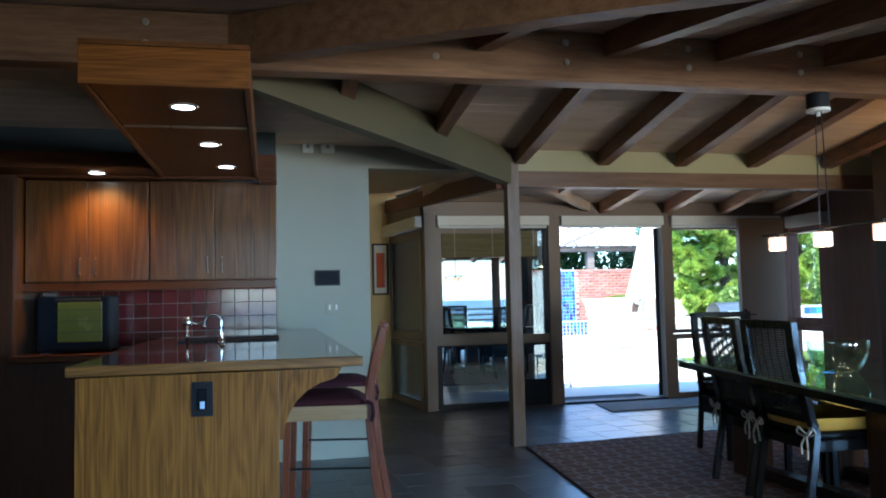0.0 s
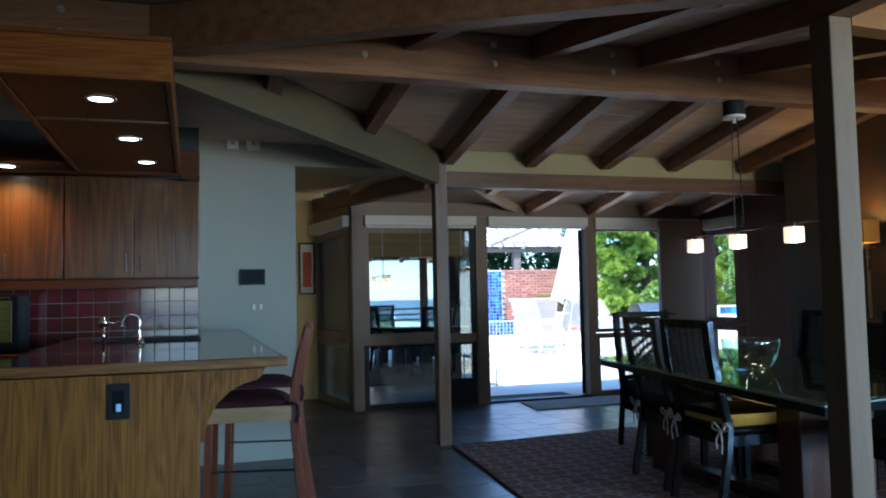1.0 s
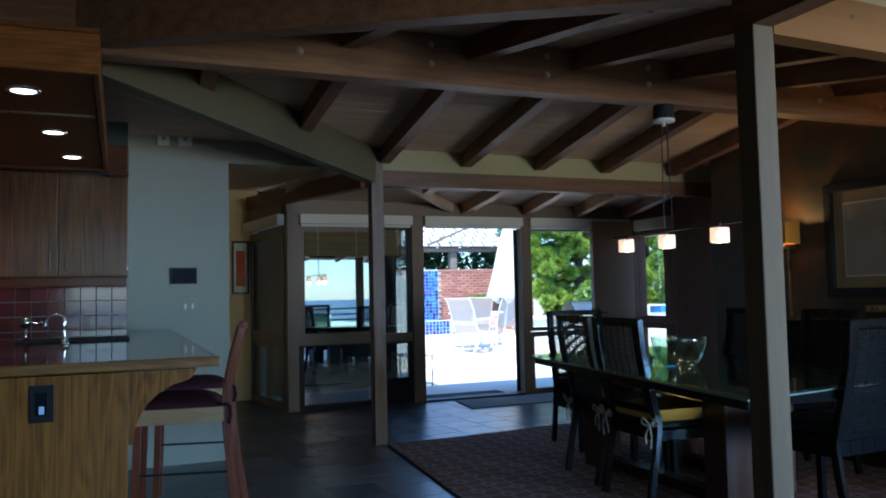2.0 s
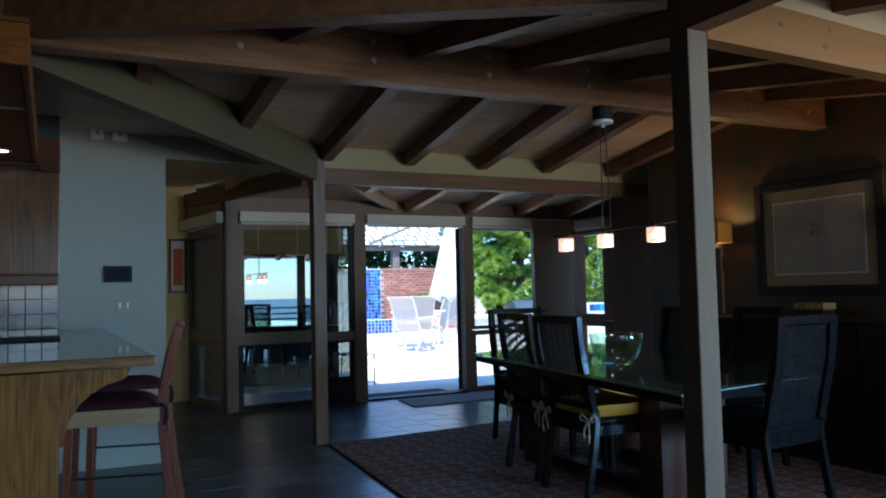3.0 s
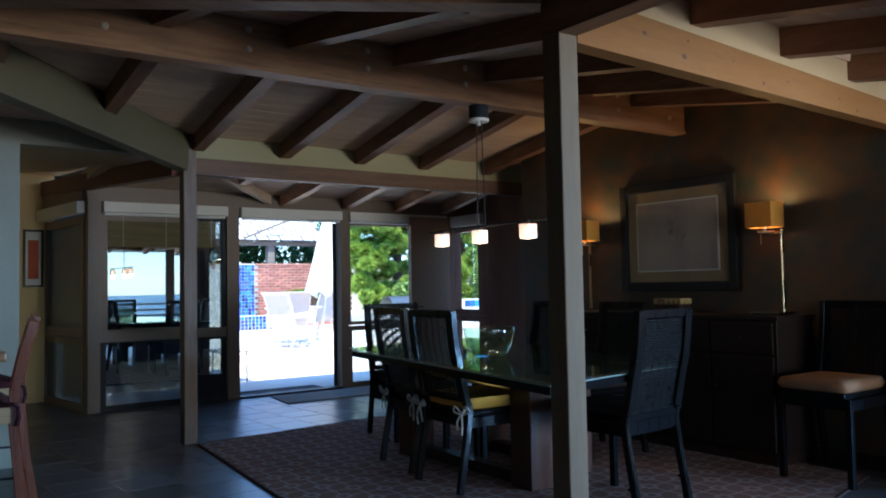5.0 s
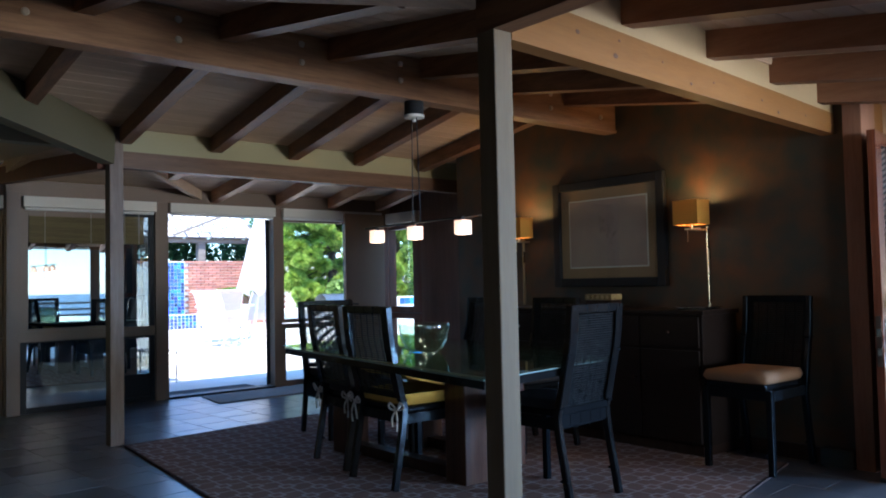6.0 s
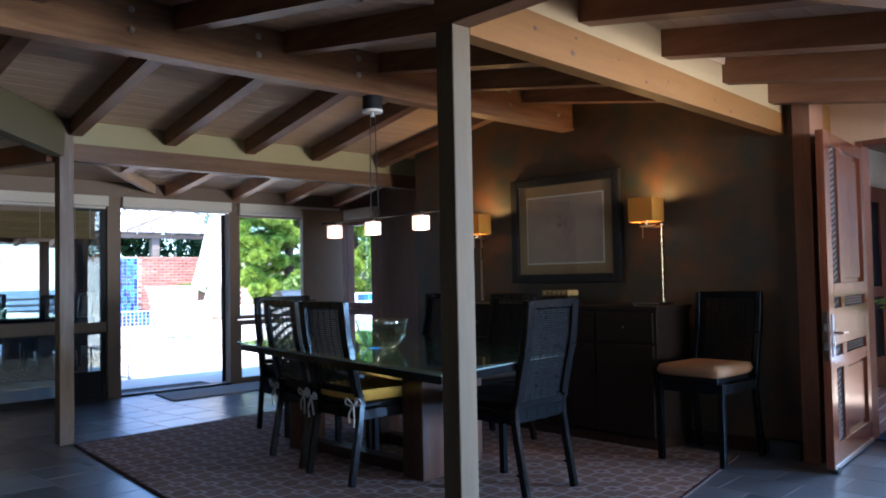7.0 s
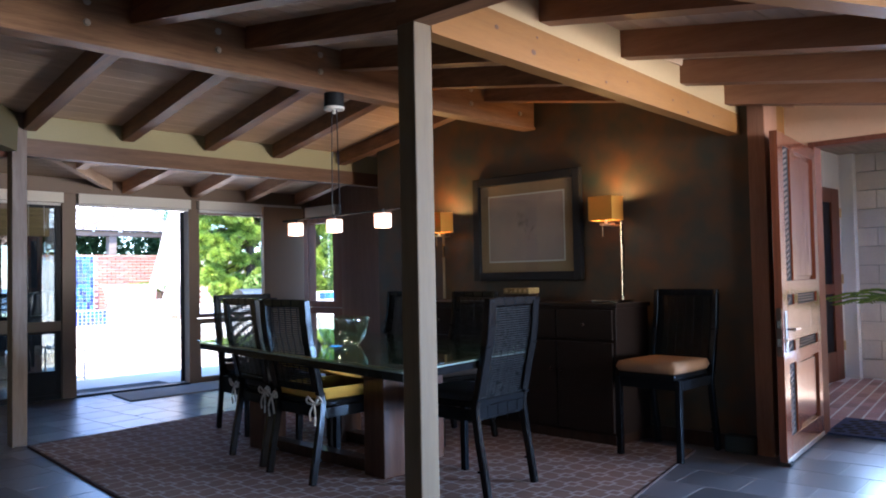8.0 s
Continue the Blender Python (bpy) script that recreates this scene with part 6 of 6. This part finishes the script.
# patio chairs
def patio_chair():
    c = thing("patio_chair", "white sling patio chair with a tall curved back", "chair", (0, 0, 0), "patio chairs")
    bm = bmesh.new()
    pts = [(0.28, 0.36), (0.1, 0.38), (-0.15, 0.36), (-0.22, 0.5), (-0.28, 0.75), (-0.36, 0.93), (-0.42, 0.98)]
    for (a, b), (d, e) in zip(pts, pts[1:]):
        q = [bm.verts.new(p) for p in ((-0.27, a, b), (0.27, a, b), (0.27, d, e), (-0.27, d, e))]
        bm.faces.new(q)
    bmesh.ops.remove_doubles(bm, verts=bm.verts, dist=1e-4)
    bmesh.ops.solidify(bm, geom=list(bm.faces), thickness=0.012)
    part("sling", bm, M_SLING, c)
    for sx in (-1, 1):
        part("side_frame", pipe(bmesh.new(), [(sx * 0.28, a, b) for a, b in pts], 0.014, 8), M_WHITE, c)
        part("armrest", pipe(bmesh.new(), [(sx * 0.3, -0.26, 0.6), (sx * 0.3, 0.2, 0.62), (sx * 0.3, 0.3, 0.56), (sx * 0.3, 0.28, 0.0)], 0.014, 8), M_WHITE, c)
        part("back_leg", pipe(bmesh.new(), [(sx * 0.28, -0.1, 0.36), (sx * 0.3, -0.34, 0.0)], 0.014, 8), M_WHITE, c)
    return c


pcx = patio_chair()
pcx.matrix_world = pose(6.05, 13.42, 0.14, 0, 0, -4)
copy_thing(pcx, pose(5.86, 12.95, 0.14, 0, 0, -66))
copy_thing(pcx, pose(7.3, 14.8, 0.14, 0, 0, 20))
pt = thing("patio_table", "low white patio table between the chairs", "table", (6.5, 14.2, 0.14))
part("top", bevel(rod(bmesh.new(), (0, 0, 0.66), (0, 0, 0.69), 0.55, 0.55, 36), 0.006), M_WHITE, pt)
for k in range(4):
    a = k * math.tau / 4 + 0.4
    part("leg", rod(bmesh.new(), (0.4 * math.cos(a), 0.4 * math.sin(a), 0), (0.3 * math.cos(a), 0.3 * math.sin(a), 0.66), 0.018, n=8), M_WHITE, pt)
# side table on the patio
t = thing("side_table", "small white side table with a tan basket", "table", (3.75, 10.2, -0.03))
part("top", bevel(B((-0.2, 0.2, -0.2, 0.2, 0.40, 0.43)), 0.005), M_WHITE, t)
for x in (-0.17, 0.17):
    for y in (-0.17, 0.17):
        part("leg", rod(bmesh.new(), (x, y, 0), (x, y, 0.4), 0.012, n=8), M_WHITE, t)
t = thing("basket", "small tan woven basket on a low table", "basket", (3.78, 10.15, 0.401))
part("body", lathe(bmesh.new(), [(0.0, 0.0), (0.06, 0.0), (0.075, 0.1), (0.07, 0.1), (0.055, 0.01)], n=16), M_PINE, t)
# grill and lounge by the garden window
t = thing("barbecue_island", "white plastered barbecue island with a steel grill hood", "barbecue", (8.0, 13.3, 0.14))
part("counter", bevel(B((-0.9, 0.9, -0.35, 0.35, 0, 0.54)), 0.02), M_WHITE, t)
part("top", bevel(B((-0.95, 0.95, -0.4, 0.4, 0.54, 0.6)), 0.01), M_STONE, t)
bm = bmesh.new()
for k in range(9):
    a0, a1 = math.pi * k / 9, math.pi * (k + 1) / 9
    q = [bm.verts.new(p) for p in ((0.05, -0.26 * math.cos(a0), 0.6 + 0.26 * math.sin(a0)), (0.75, -0.26 * math.cos(a0), 0.6 + 0.26 * math.sin(a0)), (0.75, -0.26 * math.cos(a1), 0.6 + 0.26 * math.sin(a1)), (0.05, -0.26 * math.cos(a1), 0.6 + 0.26 * math.sin(a1)))]
    bm.faces.new(q)
bmesh.ops.solidify(bm, geom=list(bm.faces), thickness=0.01)
part("hood", bm, M_SATIN, t, "steel grill hood")
part("handle", rod(bmesh.new(), (0.15, -0.33, 0.7), (0.65, -0.33, 0.7), 0.012), M_CHROME, t)
t = thing("stone_planter", "white plaster planter with a blue tile band", "planter", (9.9, 12.6, -0.05))
part("basin", bevel(B((-0.7, 0.9, -0.3, 0.3, 0, 0.96)), 0.02), M_WHITE, t)
for k in range(12):
    o = new("tile", tl)
    o.location = (-0.69 + k * 0.131, -0.316, 0.82)
    o.parent = t

# ---- entry court ----
structure("court_floor", B((5.99, 12, 0.2, 3.0, -0.25, -0.0015)), M_PALEGROUT, "brick paved entry court with pale joints", "pavement")
pv = mesh("paver", bevel(B((0.004, 0.211, 0.007, 0.101, -0.03, 0.0)), 0.003, 1), M_PAVER)
LAY = Matrix.Translation((6.0, 1.55, 0.0)) @ Matrix.Rotation(radians(9.0), 4, "Z")
for r in range(-1, 11):
    for k in range(-1, 15):
        m = LAY @ Matrix.Translation((k * 0.215 + (r % 2) * 0.1075, r * 0.108, 0.0))
        c = m @ Vector((0.1, 0.05, 0))
        if 6.1 < c.x < 9.1 and 0.9 < c.y < 2.8:
            o = new("paver", pv)
            o.matrix_world = m
            o.parent = bpy.data.objects["court_floor"]
structure("court_wall_north", B((6.0, 9.25, 2.86, 2.98, -0.06, 2.6)), M_WHITE, "white plaster entry court wall", "wall")
cw = structure("court_wall_east", B((9.24, 9.4, -1.0, 2.86, -0.06, 2.6)), M_GROUT, "grey concrete block wall of the entry court", "wall")
bkm = mesh("block", bevel(B((0, 0.04, 0.003, 0.397, 0.003, 0.197)), 0.003, 1), M_STONE)
bkh = mesh("block", bevel(B((0, 0.04, 0.003, 0.197, 0.003, 0.197)), 0.003, 1), M_STONE)
for r in range(13):
    for k in range(7):
        o = new("block", bkm)
        o.location = (9.205, 2.32 - k * 0.4 - (0.2 if r % 2 else 0), r * 0.2)
        o.parent = cw
    if r % 2:
        o = new("block", bkh)
        o.location = (9.205, 2.52, r * 0.2)
        o.parent = cw
structure("court_corner_trim", bevel(B((9.12, 9.238, 2.72, 2.858, 0, 2.5)), 0.006), M_WHITE, "white corner post of the entry court", "trim")
structure("court_roof", B((6.0, 9.6, 0.98, 3.0, 2.40, 2.5)), M_FENCE, "grey porch roof boards", "roof")
dd = thing("door_4", "red-brown storage door with narrow glass panes", "door", (8.0, 2.855, 0.01), kind="structure")
for a, b, c, e in ((0, 0.18, 0, 2.0), (0.72, 0.95, 0, 2.0)):
    part("stile", bevel(B((a, b, -0.04, 0, c, e)), 0.004), M_REDWOOD, dd)
for c, e in ((0, 0.3), (0.9, 1.0), (1.85, 2.0)):
    part("rail", bevel(B((0.181, 0.719, -0.04, 0, c, e)), 0.004), M_REDWOOD, dd)
for c, e in ((0.3, 0.9), (1.0, 1.85)):
    part("pane", B((0.181, 0.719, -0.02, -0.012, c, e)), M_DARKPLASTIC, dd)
for z in (0.3, 1.0, 1.7):
    part("hinge", rod(bmesh.new(), (0.96, -0.045, z), (0.96, -0.045, z + 0.1), 0.014), M_BRASS, dd)
part("handle", rod(bmesh.new(), (0.06, -0.04, 0.95), (0.06, -0.09, 0.95), 0.02), M_CHROME, dd)
mt = thing("door_mat", "dark blue rubber mat with slots at the front door", "mat", (0, 0, 0))
part("base", slab(bmesh.new(), [(5.93, 0.95, 0.001), (6.62, 1.0, 0.001), (6.62, 2.08, 0.001), (5.93, 2.0, 0.001)], 0.012), M_RUBBER, mt)
bm = bmesh.new()
for r in range(7):
    for k in range(10):
        x, y = 6.0 + r * 0.088, 1.02 + k * 0.098 + (r % 2) * 0.04
        box(bm, x, x + 0.045, y, y + 0.06, 0.0132, 0.016)
tagged(part("tread", bm, M_BLACKCLOTH, mt), kind="stuff")
# fronds of a potted sago palm in the court
sg = thing("sago_palm", "green palm with arching fronds in a clay pot", "plant", (8.25, 1.83, 0.0))
part("pot", lathe(bmesh.new(), [(0.0, 0.0), (0.2, 0.0), (0.28, 0.42), (0.3, 0.45), (0.26, 0.45), (0.24, 0.4), (0.0, 0.38)], n=24), M_PAVER, sg)
part("trunk", rod(bmesh.new(), (0, 0, 0.38), (0, 0, 0.72), 0.11, 0.09, 12), M_BARK, sg)
for k in range(15):
    a = k * math.tau / 15 + 0.25
    up = 0.5 + 0.28 * ((k * 7) % 5) / 5
    pts = [Vector((math.cos(a) * 0.85 * s, math.sin(a) * 0.85 * s, 0.72 + up * s * (1 - 0.75 * s))) for s in (0, 0.2, 0.4, 0.6, 0.8, 1.0)]
    bm = bmesh.new()
    side = Vector((-math.sin(a), math.cos(a), 0))
    for i in range(len(pts) - 1):
        for j in range(5):
            p = pts[i].lerp(pts[i + 1], j / 5)
            ln_ = 0.16 * (1 - 0.6 * abs((i + j / 5) / 5 - 0.45))
            for s in (-1, 1):
                d = (side * s + (pts[i + 1] - pts[i]).normalized() * 0.8).normalized()
                q = [bm.verts.new(v) for v in (p, p + d * ln_ * 0.5 + Vector((0, 0, 0.012)), p + d * ln_, p + d * ln_ * 0.5 - Vector((0, 0, 0.012)))]
                bm.faces.new(q)
    pipe(bm, pts, 0.007, 5)
    part("frond", bm, M_FROND, sg)

# ---- sea side, seen in the coated panes ----
t = thing("window_11", "wide sea-view window with slim brown frames", "window", kind="structure")
for x, w in ((3.6, 0.06), (6.56, 0.24), (9.34, 0.06)):
    part("stile", B((x, x + w, -6.09, -6.03, 0.2, 2.36)), M_TRIM, t)
for a, b in ((3.66, 6.56), (6.8, 9.34)):
    part("pane", B((a, b, -6.063, -6.057, 0.2, 2.36)), M_GLASS, t).visible_shadow = False
t = thing("window_12", "sea-view window with slim brown frames", "window", kind="structure")
for x in (-1.0, 0.57, 2.14):
    part("stile", B((x, x + 0.06, -6.09, -6.03, 0.5, 2.5)), M_TRIM, t)
t = thing("bamboo_blind", "brown bamboo blind rolled up over the sea windows", "blind", (0, 0, 0))
for k in range(4):
    part("slat", B((3.62, 9.36, -5.98, -5.97, 2.27 + k * 0.026, 2.293 + k * 0.026)), M_OAKX, t)

# Unseen frame added round the east fill lamp.
t = thing("window_13", "added unseen window frame round the east fill lamp", "window", kind="structure")
for y in (-4.9, -2.93, -0.96):
    part("stile", B((9.52, 9.58, y, y + 0.06, 0.5, 2.2)), M_TRIM, t)
sg2 = copy_thing(sg, pose(9.1, 18.6, 0.2, 0, 0, 40))

# ---- floor tiles ----
S = 0.335
meshes = [mesh("tile", B((0.004, S - 0.004, 0.004, S - 0.004, -0.012, dz)), M_SLATE) for dz in (0.0, -0.0002, -0.0004)]
rnd = random.Random(11)
rest = bmesh.new()
TILT = Matrix.Translation((3.06, 7.14, 0)) @ Matrix.Rotation(radians(4), 4, "Z")
X0, X1, Y0, Y1 = -4.08, 5.98, -5.98, 8.375


def clipped(pts):
    """The part of a flat outline that lies inside the rooms."""
    for ax, sg_, lim in ((0, 1, X0), (0, -1, -X1), (1, 1, Y0), (1, -1, -Y1)):
        res = []
        for p, q in zip(pts, pts[1:] + pts[:1]):
            dp, dq = sg_ * p[ax] - lim, sg_ * q[ax] - lim
            if dp >= 0:
                res.append(p)
            if (dp > 0) != (dq > 0) and dp != dq:
                res.append(p.lerp(q, dp / (dp - dq)))
        pts = res
        if len(pts) < 3:
            return []
    return pts


for i in range(-24, 13):
    for j in range(-42, 7):
        u, v = i * S, j * S + (i % 2) * S / 2
        c = TILT @ Vector((u + S / 2, v + S / 2, 0))
        corners = [TILT @ Vector((u + a, v + b, 0)) for a, b in ((0.004, 0.004), (S - 0.004, 0.004), (S - 0.004, S - 0.004), (0.004, S - 0.004))]
        whole = all(X0 < p.x < X1 and Y0 < p.y < Y1 for p in corners)
        if not whole:
            pts = clipped(corners)
            if pts:
                slab(rest, [p + Vector((0, 0, -0.012)) for p in pts], 0.011)
            continue
        hidden = 2.3 < c.x < 4.6 and 2.6 < c.y < 5.9
        seen = c.x > 0.0 and c.y > 1.3 and c.y > 0.24 * c.x and not hidden
        if seen:
            o = new("tile", meshes[rnd.randrange(3)])
            o.matrix_world = TILT @ Matrix.Translation((u, v, 0.0004)) @ Euler((rnd.uniform(-0.0008, 0.0008), rnd.uniform(-0.0008, 0.0008), 0)).to_matrix().to_4x4()
            o.parent = floor
        else:
            slab(rest, [p + Vector((0, 0, -0.012)) for p in corners], 0.011)
for i in range(3):
    for j in range(3):
        x, y = 0.34 + i * 0.41, 8.4 + j * 0.42
        box(rest, x, x + 0.404, y, y + 0.414, -0.012, -0.001)
tagged(part("slate_tiles", rest, M_SLATE, floor), kind="stuff")
